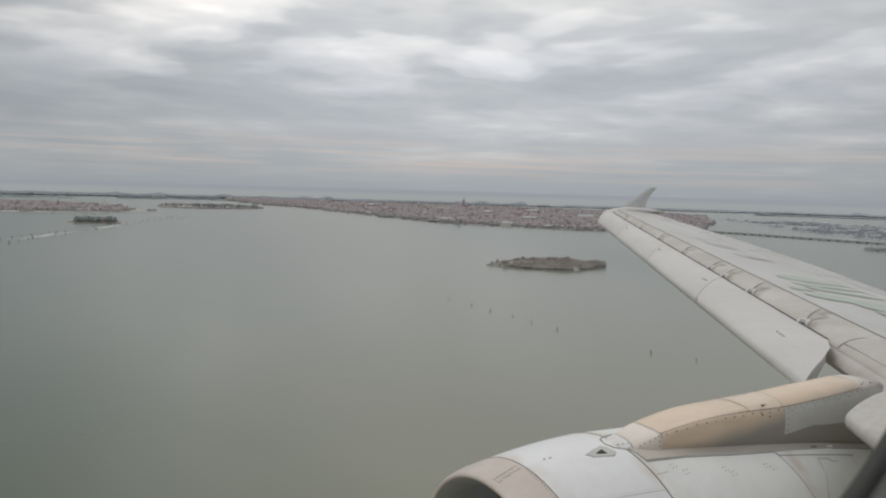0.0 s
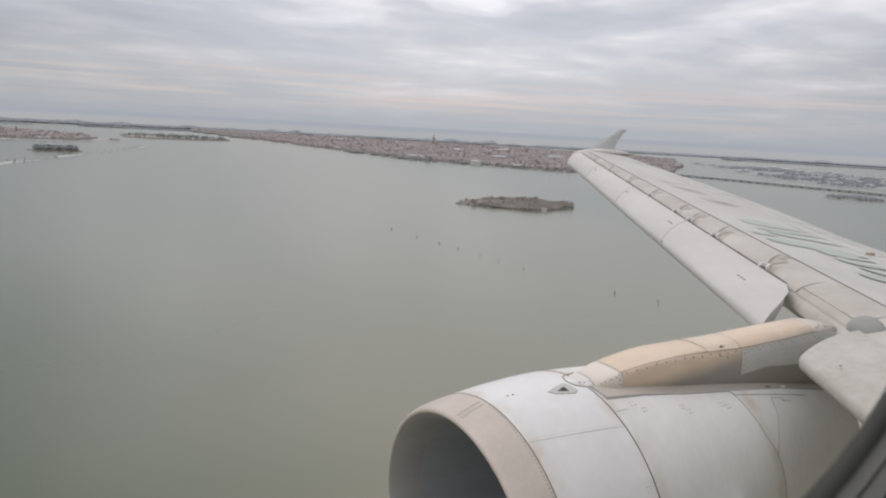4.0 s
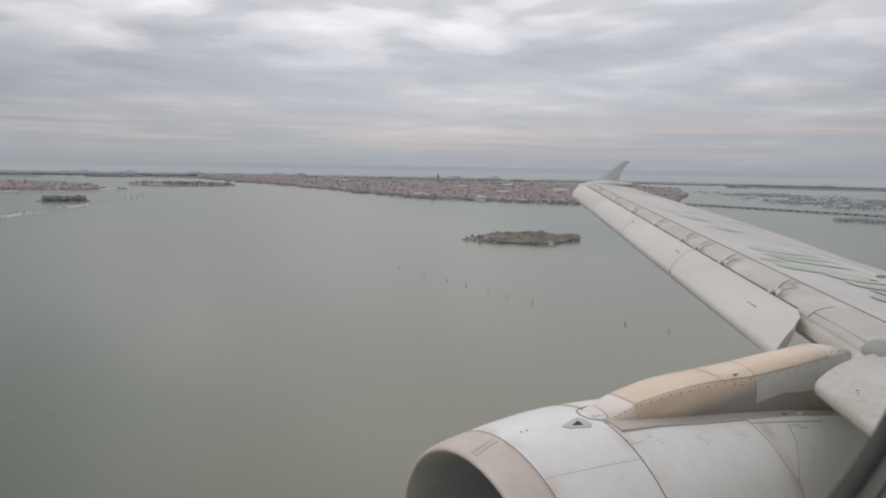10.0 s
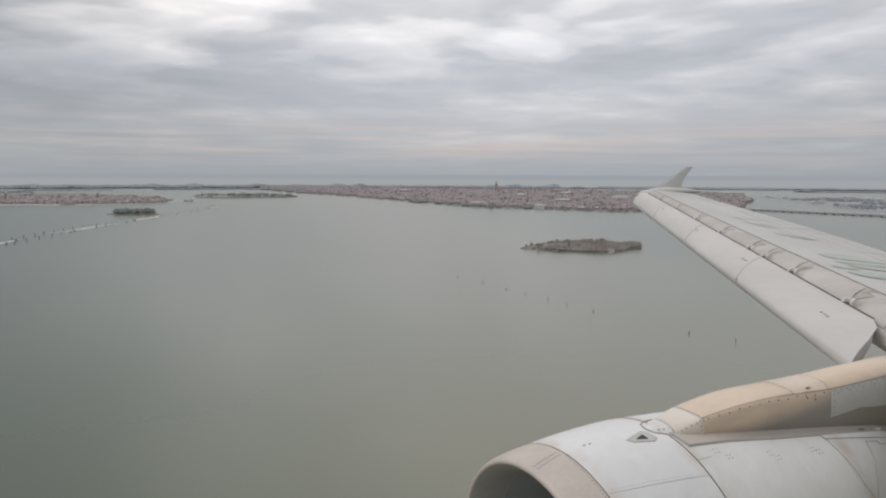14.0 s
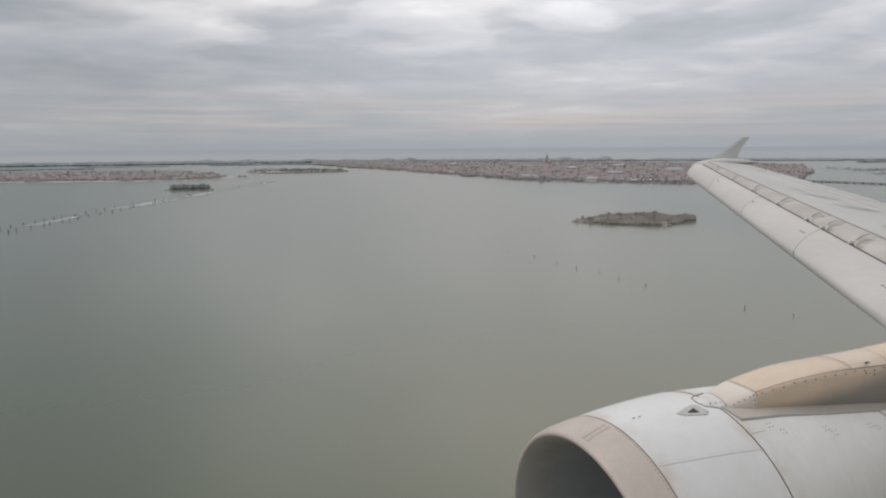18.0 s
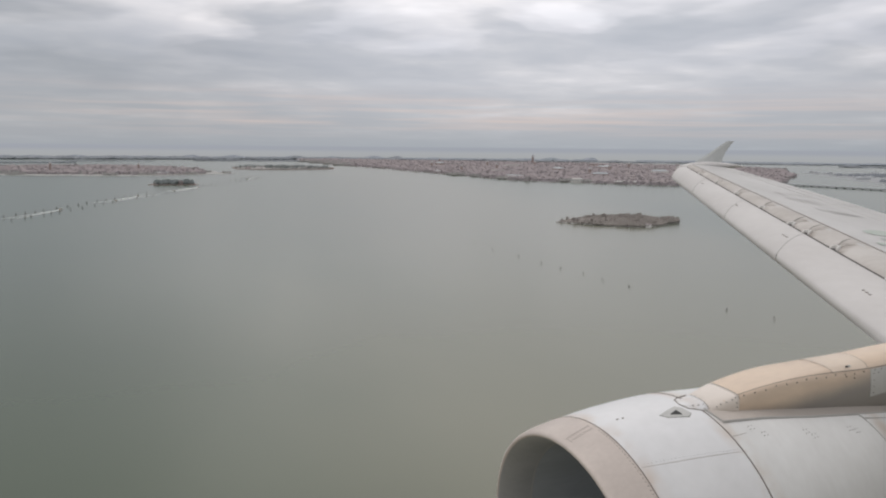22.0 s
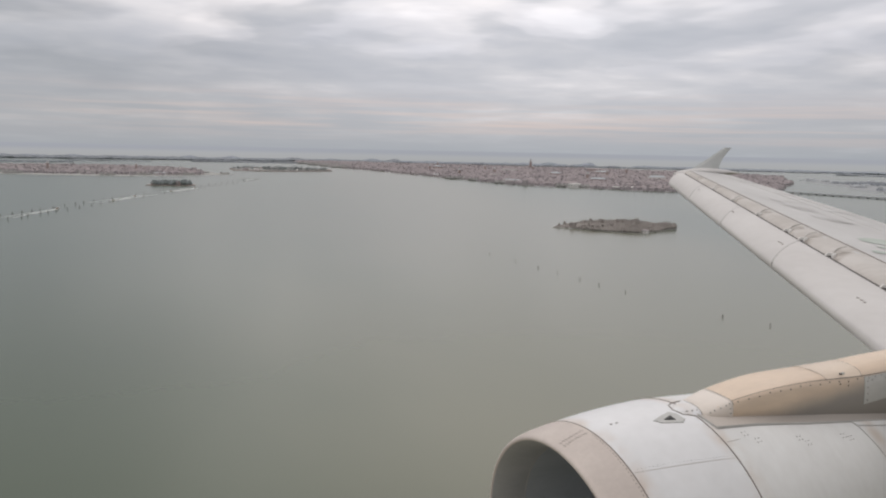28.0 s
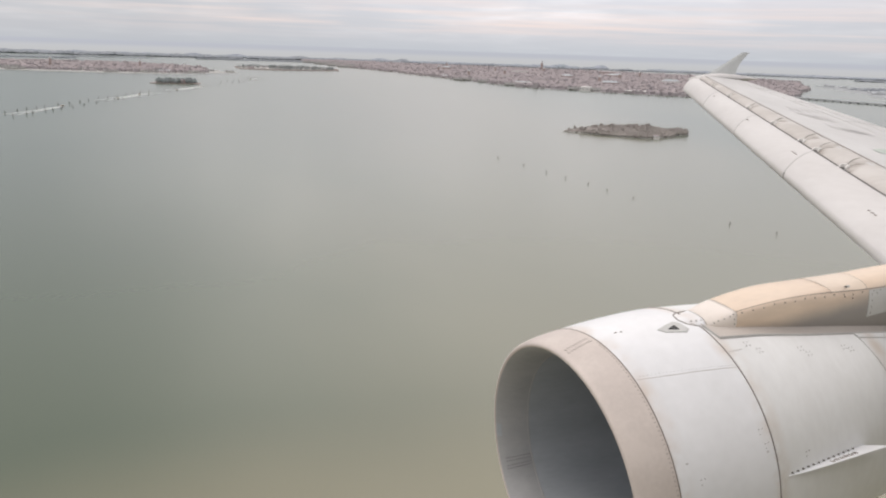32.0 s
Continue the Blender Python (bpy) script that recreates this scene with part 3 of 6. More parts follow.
def strip_on(pts, width, mat, lift=0.004, thick=0.003):
    """A thin raised strip along points that lie on a surface; width across in plan."""
    verts, faces = [], []
    for i, p in enumerate(pts):
        q, r = Vector(pts[max(i - 1, 0)]), Vector(pts[min(i + 1, len(pts) - 1)])
        d = (r - q).normalized()
        side = d.cross(Vector((0, 0, 1))).normalized() * width / 2
        base = Vector(p) + Vector((0, 0, lift))
        verts += [base - side, base + side, base + side - Vector((0, 0, thick + lift)), base - side - Vector((0, 0, thick + lift))]
        if i:
            o = 4 * (i - 1)
            for j in range(4):
                faces.append((o + j, o + (j + 1) % 4, o + 4 + (j + 1) % 4, o + 4 + j))
    faces += [(0, 1, 2, 3), tuple(len(verts) - 4 + j for j in (3, 2, 1, 0))]
    return mesh_of(verts, faces, mat)


ys = [0.6 + i * 0.36 for i in range(41)]
part("seam", strip_on([(xbox(y), y, zbox(y)) for y in ys], 0.026, M_seam, 0.003), wing, "dark sealant line along the front spar")
# dark strip drawn for the shade in the gap under the slats' rear edges
part("gap_shade_strip", strip_on([(xst(y) + 0.011, y, zst(y) - 0.002) for y in [5.06 + i * 0.39 for i in range(26)]], 0.03, M_gap, 0.004, 0.05), wing, "dark strip for the shade in the gap behind the slats")
# spoiler and aileron joints on the upper skin
for s0, w_ in ((0.62, 0.02), (0.80, 0.016)):
    pts = [(xbox(y) + s0 * (xte(y) - xbox(y)), y, wing_z(xbox(y) + s0 * (xte(y) - xbox(y)), y)) for y in [1.2 + i * 0.5 for i in range(27)]]
    part("seam", strip_on(pts, w_, M_mark, 0.003), wing)
for y in (6.2, 8.1, 10.0, 11.9, 13.6):
    pts = [(xbox(y) + s * (xte(y) - xbox(y)), y, wing_z(xbox(y) + s * (xte(y) - xbox(y)), y)) for s in (0.62, 0.75, 0.88, 1.0)]
    part("seam", strip_on(pts, 0.016, M_mark, 0.003), wing)
# fixed nose behind the slats: bulged panels between the track slots


def nose_pt(y, s, grow=0.0):
    k = chord(y) / 4.1
    z0 = zst(y) - 0.05 * k
    z = z0 + (zbox(y) - z0) * (1 - (1 - s) ** 2.2) + 0.05 * k * math.sin(math.pi * min(1.0, s * 1.08) ** 0.6) ** 1.2
    return (xst(y) + 0.02 + s * (xbox(y) - xst(y) - 0.055), y, z + grow)


TRACKS = (5.57, 6.9, 7.77, 8.32, 9.58, 10.97, 12.33, 13.72, 14.9)
edges_y = (3.95, 4.88) + TRACKS + (15.02,)
for a, b in zip(edges_y, edges_y[1:]):
    rings = []
    for i in range(7):
        u = i / 6
        y = a + 0.012 + (b - a - 0.024) * u
        end = 0.35 + 0.65 * math.sin(math.pi * (0.06 + 0.88 * u)) ** 0.35
        row = [(xst(y) + 0.10, y, zst(y) - 0.2), (xst(y) + 0.02, y, zst(y) - 0.12)]
        for s in (0.0, 0.04, 0.1, 0.2, 0.34, 0.5, 0.68, 0.85, 1.0):
            x, _, z = nose_pt(y, s)
            lowz = wing_section(y)[4][2] * (1 - s) + zbox(y) * s
            row.append((x, y, lowz + (z - lowz) * end + 0.003))
        row.append((xbox(y) - 0.03, y, zbox(y) - 0.08))
        rings.append(row)
    nv, nf = loft(rings)
    ob = part("nose_panel", fixed(mesh_of(nv, nf, M_nose, smooth=True)), wing, "dull beige bulged panel of the fixed wing nose")
    em = ob.modifiers.new("edges", "EDGE_SPLIT")
    em.split_angle = radians(50)
pts = [nose_pt(y, 0.14) for y in (3.98, 4.15, 4.3, 4.45, 4.6, 4.75, 4.85)]
part("seam", strip_on(pts, 0.008, M_faint, 0.006, 0.02), wing)
# slat tracks: a white arched bracket round a dark slot
for y in TRACKS:
    k = 0.24 + 0.26 * slat_w(y) / 0.62
    x0, z0 = xst(y) + 0.012, zst(y)
    part("slat_track", box_mesh(x0 + 0.004, x0 + 0.10 * k, y - 0.05 * k, y + 0.05 * k, z0 - 0.09, z0 + 0.016 * k, M_gap, 0.004), wing, "dark slat track slot")
    rings = []
    for x, dy, rise in ((0.0, -0.085, 0.02), (0.07, -0.085, 0.075), (0.125, -0.06, 0.085), (0.15, 0.0, 0.08), (0.125, 0.06, 0.085), (0.07, 0.085, 0.075), (0.0, 0.085, 0.02)):
        cx, cy = x0 + 0.006 + x * k, y + dy * k
        ox, oy = (0.0, 0.017 if dy > 0 else -0.017) if abs(dy) > 0.08 else (0.017, dy * 0.2)
        rings.append([(cx, cy, z0 - 0.09), (cx, cy, z0 + rise * k), (cx + ox * k, cy + oy * k, z0 + (rise + 0.006) * k), (cx + 2 * ox * k, cy + 2 * oy * k, z0 + rise * k), (cx + 2 * ox * k, cy + 2 * oy * k, z0 - 0.09)])
    tv, tf = loft(rings)
    part("track_rib", fixed(mesh_of(tv, tf, M_rib)), wing, "white arched bracket round a slat track")
for y in TRACKS[:-1]:
    reach = 0.30 * (1 - 0.05 * (y - 5))
    pts = [nose_pt(y + 0.05 + reach * u, 0.16 + 0.80 * u, 0.004) for u in (0.0, 0.15, 0.3, 0.45, 0.6, 0.75, 0.9, 1.0)]
    part("seam", strip_on(pts, 0.016, M_faint, 0.004, 0.012), wing, "brownish joint across the wing nose")
# hollow beside the inboard slat
rings = []
for i in range(7):
    u = i / 6
    r = 0.17 * math.sqrt(max(0.02, 1 - (u * 0.95) ** 2))
    rings.append([(5.85 - 0.16 * u, 3.92 + r * math.cos(a), -1.42 + r * 0.8 * math.sin(a)) for a in [j * math.tau / 14 for j in range(14)]])
hv, hf = loft(rings)
part("slat_hollow", fixed(mesh_of(hv, hf, M_hollow, smooth=True)), wing, "grey rounded hollow beside the inboard slat")

# wing tip cap and fence
cap = []
for i in range(13):
    s = i / 12
    x = 11.02 + 1.7 * s
    half = 0.085 * math.sin(math.pi * min(1, 0.12 + 0.88 * s)) ** 0.6 * (1 - 0.35 * s) + 0.006
    zc = lerp([(0, -0.335), (0.15, -0.295), (0.4, -0.265), (0.75, -0.27), (1, -0.30)], s)
    cap.append([(x, 15.16 + 0.17 * math.cos(a), zc + half * math.sin(a)) for a in [j * math.tau / 12 for j in range(12)]])
cv, cf = loft(cap)
part("wing_tip", fixed(mesh_of(cv, cf, M_slat, smooth=True)), wing, "rounded white wing tip cap")
rings = []
for s in [i / 10 for i in range(11)]:
    z = -0.26 + 0.56 * s
    xf = 11.40 + 1.14 * s ** 0.95
    xr = 12.27 + 0.49 * s ** 1.6
    y = 15.3 + 0.2 * s
    t = 0.03 * (1 - 0.6 * s)
    m = (xf + xr) / 2
    rings.append([(xf, y, z), (xf + 0.2 * (xr - xf), y - t, z), (m, y - t, z), (xr, y, z), (m, y + t, z), (xf + 0.2 * (xr - xf), y + t, z)])
fv, ff = loft(rings)
part("wingtip_fence", fixed(mesh_of(fv, ff, M_fence)), wing, "pale grey swept wingtip fence")
rings = []
for s in [i / 4 for i in range(5)]:
    z = -0.29 - 0.42 * s
    xf, xr, y = 11.5 + 0.8 * s, 12.62 + 0.05 * s, 15.3 + 0.1 * s
    m = (xf + xr) / 2
    rings.append([(xf, y, z), (m, y - 0.025 * (1 - 0.6 * s), z), (xr, y, z), (m, y + 0.025 * (1 - 0.6 * s), z)])
fv, ff = loft(rings)
part("wingtip_fence", fixed(mesh_of(fv, ff, M_fence)), wing, "lower half of the wingtip fence")

# ---- engine ----
AX = Vector((1, 0.095, 0.081)).normalized()
AC = Vector((3.0, 4.294, -2.648))
SIDE = AX.cross(Vector((0, 0, 1))).normalized() * -1.0  # outboard
UPV = SIDE.cross(AX).normalized()
if UPV.z < 0:
    UPV = -UPV
PROFILE = [(-0.70, 0.895), (-0.693, 0.909), (-0.672, 0.921), (-0.63, 0.932), (-0.56, 0.943), (-0.43, 0.956), (-0.2, 0.971), (0.0, 0.976), (0.15, 0.976),
           (0.305, 0.971), (0.6, 0.940), (1.0, 0.895), (1.6, 0.835), (2.2, 0.77), (2.9, 0.66)]


def nac_r(s):
    return lerp(PROFILE, s)


def nac(s, a, r):
    """Point of the nacelle: s along the axis, angle a from straight up towards the cabin."""
    return AC + AX * s + (UPV * math.cos(a) - SIDE * math.sin(a)) * r


def revolve(rows, mat, seg=72, a0=0.0, a1=math.tau):
    full = abs(a1 - a0 - math.tau) < 1e-6
    n = seg if full else seg + 1
    verts = [nac(s, a0 + (a1 - a0) * j / seg, r) for s, r in rows for j in range(n)]
    faces = []
    for i in range(len(rows) - 1):
        for j in range(seg):
            a, b = i * n + j, i * n + (j + 1) % n
            faces.append((a, b, b + n, a + n))
    return mesh_of(verts, faces, mat, smooth=True)


def span(s0, s1, n=8, dr=0.0):
    return [(s0 + (s1 - s0) * i / n, nac_r(s0 + (s1 - s0) * i / n) + dr) for i in range(n + 1)]


engine = part("engine", mesh_of([nac(0.5, j * math.tau / 48, 0.779) for j in range(48)], [tuple(range(48))], M_inlet), plane, "white turbofan engine nacelle under the wing")
lip_rows = [(-0.693, 0.882), (-0.698, 0.888)] + [(s, r) for s, r in PROFILE[:6]]
part("inlet_lip", fixed(revolve(lip_rows, M_lip)), engine, "dull bare-metal inlet lip")
THROAT = [(-0.693, 0.8815), (-0.68, 0.869), (-0.655, 0.852), (-0.60, 0.827), (-0.53, 0.806), (-0.46, 0.797)]
part("inlet_throat", revolve(THROAT, M_throat), engine, "inner face of the inlet lip, greyed for shade")
part("throat_joint", revolve([(-0.46, 0.7965), (-0.459, 0.793), (-0.453, 0.793), (-0.452, 0.795)], M_mark), engine)
part("inlet_duct", revolve([(-0.453, 0.795), (-0.25, 0.785), (-0.1, 0.782), (0.2, 0.782), (0.52, 0.778)], M_inlet), engine, "dark grey inlet duct lining")
part("fan_cowl", revolve(span(-0.424, 0.30, 8), M_cowl, 72), engine, "clean white fan cowl")
part("reverser_cowl", revolve(span(0.31, 2.9, 14, -0.001), M_cowl_rear, 72), engine, "off-white rear engine cowl")
part("exhaust_nozzle", revolve([(2.9, 0.659), (2.92, 0.62), (2.5, 0.6)], M_inlet), engine)
spinner = revolve([(0.10, 0.004), (0.13, 0.05), (0.22, 0.12), (0.34, 0.2), (0.45, 0.235)], M_fan, 32)
part("spinner", spinner, engine, "dark fan spinner")
blade_v, blade_f = [], []
for i in range(9):
    r = 0.22 + 0.54 * i / 8
    tw = radians(25 + 38 * i / 8)
    c = 0.09 + 0.03 * math.sin(math.pi * i / 8)
    for sgn in (-1, 1):
        blade_v.append((sgn * c * math.cos(tw), sgn * c * math.sin(tw), r))
    if i:
        o = 2 * i
        blade_f.append((o - 2, o - 1, o + 1, o))
blade_me = mesh_of(blade_v, blade_f, M_fan, smooth=True)
basis = Matrix((AX, SIDE, UPV)).transposed().to_4x4()
for k in range(36):
    bl = part("fan_blade", blade_me, engine)
    bl.matrix_local = Matrix.Translation(AC + AX * 0.40) @ basis @ Matrix.Rotation(k * math.tau / 36, 4, "X")
# seams round the nacelle, raised a hair
for s, w_, mat in ((-0.427, 0.006, M_seam), (0.305, 0.0062, M_seam)):
    part("seam", revolve([(s - w_ / 2, nac_r(s) - 0.004), (s - w_ / 2, nac_r(s) + 0.0025), (s + w_ / 2, nac_r(s) + 0.0025), (s + w_ / 2, nac_r(s) - 0.004)], mat), engine, "dark cowl joint")


def nac_line(pts, width, mat, name="seam", label="", lift=0.003):
    """A raised line on the cowl through (s, angle) points."""
    verts, faces = [], []
    fine = [pts[0]]
    for (sa, aa), (sb, ab) in zip(pts, pts[1:]):
        n = max(1, int(math.hypot(sb - sa, ab - aa) / 0.03))
        fine += [(sa + (sb - sa) * j / n, aa + (ab - aa) * j / n) for j in range(1, n + 1)]
    pts = fine
    for i, (s, a) in enumerate(pts):
        s0, a0 = pts[max(i - 1, 0)]
        s1, a1 = pts[min(i + 1, len(pts) - 1)]
        ds, da = s1 - s0, (a1 - a0) * nac_r(s)
        L = math.hypot(ds, da) or 1
        os_, oa = -da / L * width / 2, ds / L * width / 2 / nac_r(s)
        for sg in (-1, 1):
            verts.append(nac(s + sg * os_, a + sg * oa, nac_r(s + sg * os_) + lift))
        for sg in (1, -1):
            verts.append(nac(s + sg * os_, a + sg * oa, nac_r(s + sg * os_) - 0.004))
        if i:
            o = 4 * (i - 1)
            for j in range(4):
                faces.append((o + j, o + (j + 1) % 4, o + 4 + (j + 1) % 4, o + 4 + j))
    return part(name, mesh_of(verts, faces, mat), engine, label)


nac_line([(-0.415, 0.508), (-0.2, 0.54), (0.044, 0.572), (0.298, 0.606)], 0.0026, M_faint, label="fine latch line along the fan cowl", lift=0.0012)
nac_line([(1.491, 0.503), (1.518, 0.58), (1.55, 0.771), (1.584, 1.007), (1.631, 1.139), (1.66, 1.35), (1.68, 1.6)], 0.004, M_mark, label="dark panel joint on the rear cowl")
nac_line([(1.88, 0.684), (1.836, 0.837), (1.724, 1.018), (1.64, 1.16)], 0.004, M_mark, label="dark panel joint on the rear cowl")
nac_line([(1.528, 0.57), (1.80, 0.625), (2.066, 0.687), (2.30, 0.745)], 0.0035, M_mark, label="dark panel joint on the rear cowl")
nac_line([(1.88, 0.684), (1.992, 0.709), (2.001, 0.741), (2.077, 0.759)], 0.003, M_mark, label="stepped joint of a small hatch")
top = [(1.491, 0.503), (1.66, 0.525), (1.82, 0.548), (1.99, 0.573), (2.153, 0.597)]
low = [(1.528, 0.566), (1.66, 0.594), (1.80, 0.622), (1.93, 0.652), (2.066, 0.683)]
rows = [[nac(s, a, nac_r(s) + 0.004) for s, a in ((t0, t1), ((t0 + b0) / 2, (t1 + b1) / 2), (b0, b1))] + [nac(b0, b1, nac_r(b0) - 0.004), nac(t0, t1, nac_r(t0) - 0.004)] for (t0, t1), (b0, b1) in zip(top, low)]
pv, pf = loft(rows)
part("cowl_plate", fixed(mesh_of(pv, pf, M_cowl_rear)), engine, "narrow white plate along the top of the rear cowl")
nac_line([(1.906, 0.565), (1.967, 0.574)], 0.012, M_gap, "drain_slot", "small dark slot in the plate", lift=0.006)
nac_line([(0.40, -0.06), (0.297, -0.035), (0.245, -0.005), (0.219, 0.077), (0.237, 0.15), (0.30, 0.20)], 0.006, M_seam, label="dark sealant round the pylon nose cap")
nac_line([(0.312, 0.484), (0.36, 0.482), (0.44, 0.480)], 0.0018, M_faint, label="short joint behind the cowl seam", lift=0.0008)


def rivets(points, r=0.006, parent=None, name="rivets"):
    """Low domes at (place, normal)."""
    verts, faces = [], []
    for p, nn in points:
        nn = Vector(nn).normalized()
        t = nn.orthogonal().normalized()
        b = nn.cross(t)
        o = len(verts)
        for j in range(6):
            a = j * math.tau / 6
            verts.append(Vector(p) + (t * math.cos(a) + b * math.sin(a)) * r - nn * 0.002)
        for j in range(6):
            a = j * math.tau / 6
            verts.append(Vector(p) + (t * math.cos(a) + b * math.sin(a)) * r * 0.6 + nn * 0.003)
        faces.append(tuple(range(o + 6, o + 12)))
        for j in range(6):
            faces.append((o + j, o + (j + 1) % 6, o + 6 + (j + 1) % 6, o + 6 + j))
    return part(name, mesh_of(verts, faces, M_rivet), parent or engine, "rows of small dark fasteners", kind="stuff")


def nac_pt(s, a):
    p = nac(s, a, nac_r(s))
    return p, p - (AC + AX * s)


pts = [nac_pt(-0.445, 0.1 + i * 0.028) for i in range(70)]
for s0, a0 in ((0.50, 0.43), (0.56, 0.50), (0.91, 0.55), (0.95, 0.60), (1.30, 0.61), (1.35, 0.64)):
    for i in range(4):
        pts.append(nac_pt(s0 + (i % 2) * 0.03, a0 + (i // 2) * 0.03))
for s0, a0 in ((0.225, 1.02), (0.24, 1.11), (-0.275, 1.20), (0.57, 1.25)):
    for i in range(3):
        pts.append(nac_pt(s0 + (i % 2) * 0.028, a0 + (i // 2) * 0.03))
rivets(pts, 0.0034)
rivets([nac_pt(-0.655 + 0.023 * i + 0.005 * j, a0 - 0.0056 * i + 0.012 * j) for i in range(9) for a0 in (0.045, 0.09) for j in range(2)], 0.0034)
rivets([nac_pt(-0.38 + 0.026 * i, 0.490 + 0.0038 * i) for i in range(26)], 0.0016)
inner = []
for row in range(4):
    for i in range(12):
        s = -0.65 + 0.175 * i / 11
        a = -1.93 - 0.028 * row - 0.012 * (row // 2)
        p = nac(s, a, lerp(THROAT, s) - 0.001)
        inner.append((p, (AC + AX * s) - p))
rivets(inner, 0.0045)
pv = [nac(s, a, lerp(THROAT, s) - 0.003) for s, a in ((-0.69, -1.60), (-0.66, -1.60), (-0.66, -1.66), (-0.66, -1.72), (-0.69, -1.72), (-0.69, -1.66))]
pb = [nac(s, a, lerp(THROAT, s) + 0.004) for s, a in ((-0.69, -1.60), (-0.66, -1.60), (-0.66, -1.66), (-0.66, -1.72), (-0.69, -1.72), (-0.69, -1.66))]
part("lip_patch", fixed(mesh_of(pv + pb, [(0, 1, 2, 5), (5, 2, 3, 4), (6, 11, 8, 7), (11, 10, 9, 8)] + [(i, (i + 1) % 6, 6 + (i + 1) % 6, 6 + i) for i in range(6)], M_inlet)), engine, "small grey repair patch inside the inlet lip")
# triangular vent on a small plate
PLATE = [(0.0, 0.147), (0.03, 0.192), (0.164, 0.236), (0.204, 0.208), (0.195, 0.128), (0.165, 0.092), (0.082, 0.115)]
pv = [nac(s, a, nac_r(s) + 0.005) for s, a in PLATE]
pb = [nac(0.115 + (s - 0.115) * 1.08, 0.16 + (a - 0.16) * 1.08, nac_r(s) - 0.01) for s, a in PLATE]
vent = part("vent_plate", mesh_of(pv + pb, [tuple(range(7))] + [(i, (i + 1) % 7, 7 + (i + 1) % 7, 7 + i) for i in range(7)], M_panel), engine, "grey plate with a triangular vent")
rivets([nac_pt(s, a) for (s0, a0), (s1, a1) in zip(PLATE, PLATE[1:] + PLATE[:1]) for s, a in [(s0 + (s1 - s0) * u, a0 + (a1 - a0) * u) for u in (0.0, 0.33, 0.66)]], 0.004)
HOLE = [(0.067, 0.170), (0.135, 0.197), (0.134, 0.142)]
tv = [nac(s, a, nac_r(s) + 0.009) for s, a in HOLE] + [nac(0.112 + (s - 0.112) * 1.15, 0.17 + (a - 0.17) * 1.15, nac_r(s)) for s, a in HOLE]
part("vent_opening", mesh_of(tv, [(0, 1, 2), (0, 1, 4, 3), (1, 2, 5, 4), (2, 0, 3, 5)], M_seal), engine, "dark triangular vent opening")
# strake on the cabin side of the cowl: a low fin with a straight root and curved outer edge
sv = []
for i in range(9):
    u = i / 8
    s_b, a_b = 0.385 + 0.74 * u, 1.36 + 0.02 * u
    h = 0.14 * u ** 0.8
    s_o = s_b + 0.085 * u
    b0 = nac(s_b, a_b, nac_r(s_b) - 0.01)
    t0 = nac(s_o, a_b - 0.02 * u, nac_r(s_o) + h + 0.002)
    sv.append([b0 + UPV * 0.007, t0 + UPV * 0.003, t0 - UPV * 0.003, b0 - UPV * 0.007])
vv, vf = loft(sv)
part("strake", fixed(mesh_of(vv, vf, M_cowl)), engine, "white strake fin on the nacelle flank")
rivets([(nac(0.42 + 0.05 * i, 1.345 + 0.0014 * i, nac_r(0.42 + 0.05 * i)), UPV) for i in range(13)], 0.011)
for i in range(6):
    u = 0.50 + 0.055 * i
    s_b = 0.385 + 0.74 * u
    for d_s, d_r, ls, lr in ((-0.009, 0.0, 0.003, 0.013), (0.009, 0.004, 0.003, 0.010), (0.0, 0.010 * (-1) ** i, 0.008, 0.003)):
        p = nac(s_b + d_s, 1.365, nac_r(s_b) + 0.075 * u ** 0.8 + d_r) + UPV * 0.006
        part("placard", box_mesh(p.x - ls, p.x + ls, p.y - lr, p.y + lr, p.z - 0.004, p.z + 0.003, M_seam), engine, "dark unreadable letter bar on the strake")

# ---- pylon ----
P_TOP = [(3.15, -1.655), (3.2, -1.640), (3.3, -1.612), (3.46, -1.573), (3.6, -1.545), (3.74, -1.521), (3.87, -1.502), (4.0, -1.486), (4.13, -1.472), (4.27, -1.458), (4.56, -1.431), (4.86, -1.40), (5.16, -1.38), (5.45, -1.36), (5.7, -1.375), (5.95, -1.46)]
P_SIDE = [(3.18, -1.675), (3.32, -1.655), (3.45, -1.60), (3.65, -1.555), (3.9, -1.515), (4.22, -1.50), (4.62, -1.50), (5.1, -1.46), (5.54, -1.41), (5.95, -1.50)]
P_BOT = [(3.18, -1.70), (3.44, -1.74), (4.0, -1.80), (4.6, -1.87), (5.2, -1.92), (5.95, -2.0)]
P_W = [(3.15, 0.02), (3.18, 0.06), (3.23, 0.10), (3.3, 0.13), (3.45, 0.155), (3.9, 0.175), (5.0, 0.18), (5.95, 0.18)]


def pylon_mid(x):
    return lerp([(3.15, 4.24), (3.45, 4.235), (3.9, 4.24), (6, 4.25)], x)


def eased(table, x):
    """A table read with its corners rounded off."""
    w = min(0.12, max(0.0, (x - 3.3) * 0.5))
    return sum(lerp(table, x + w * k) for k in (-1, -0.6, -0.2, 0.2, 0.6, 1)) / 6


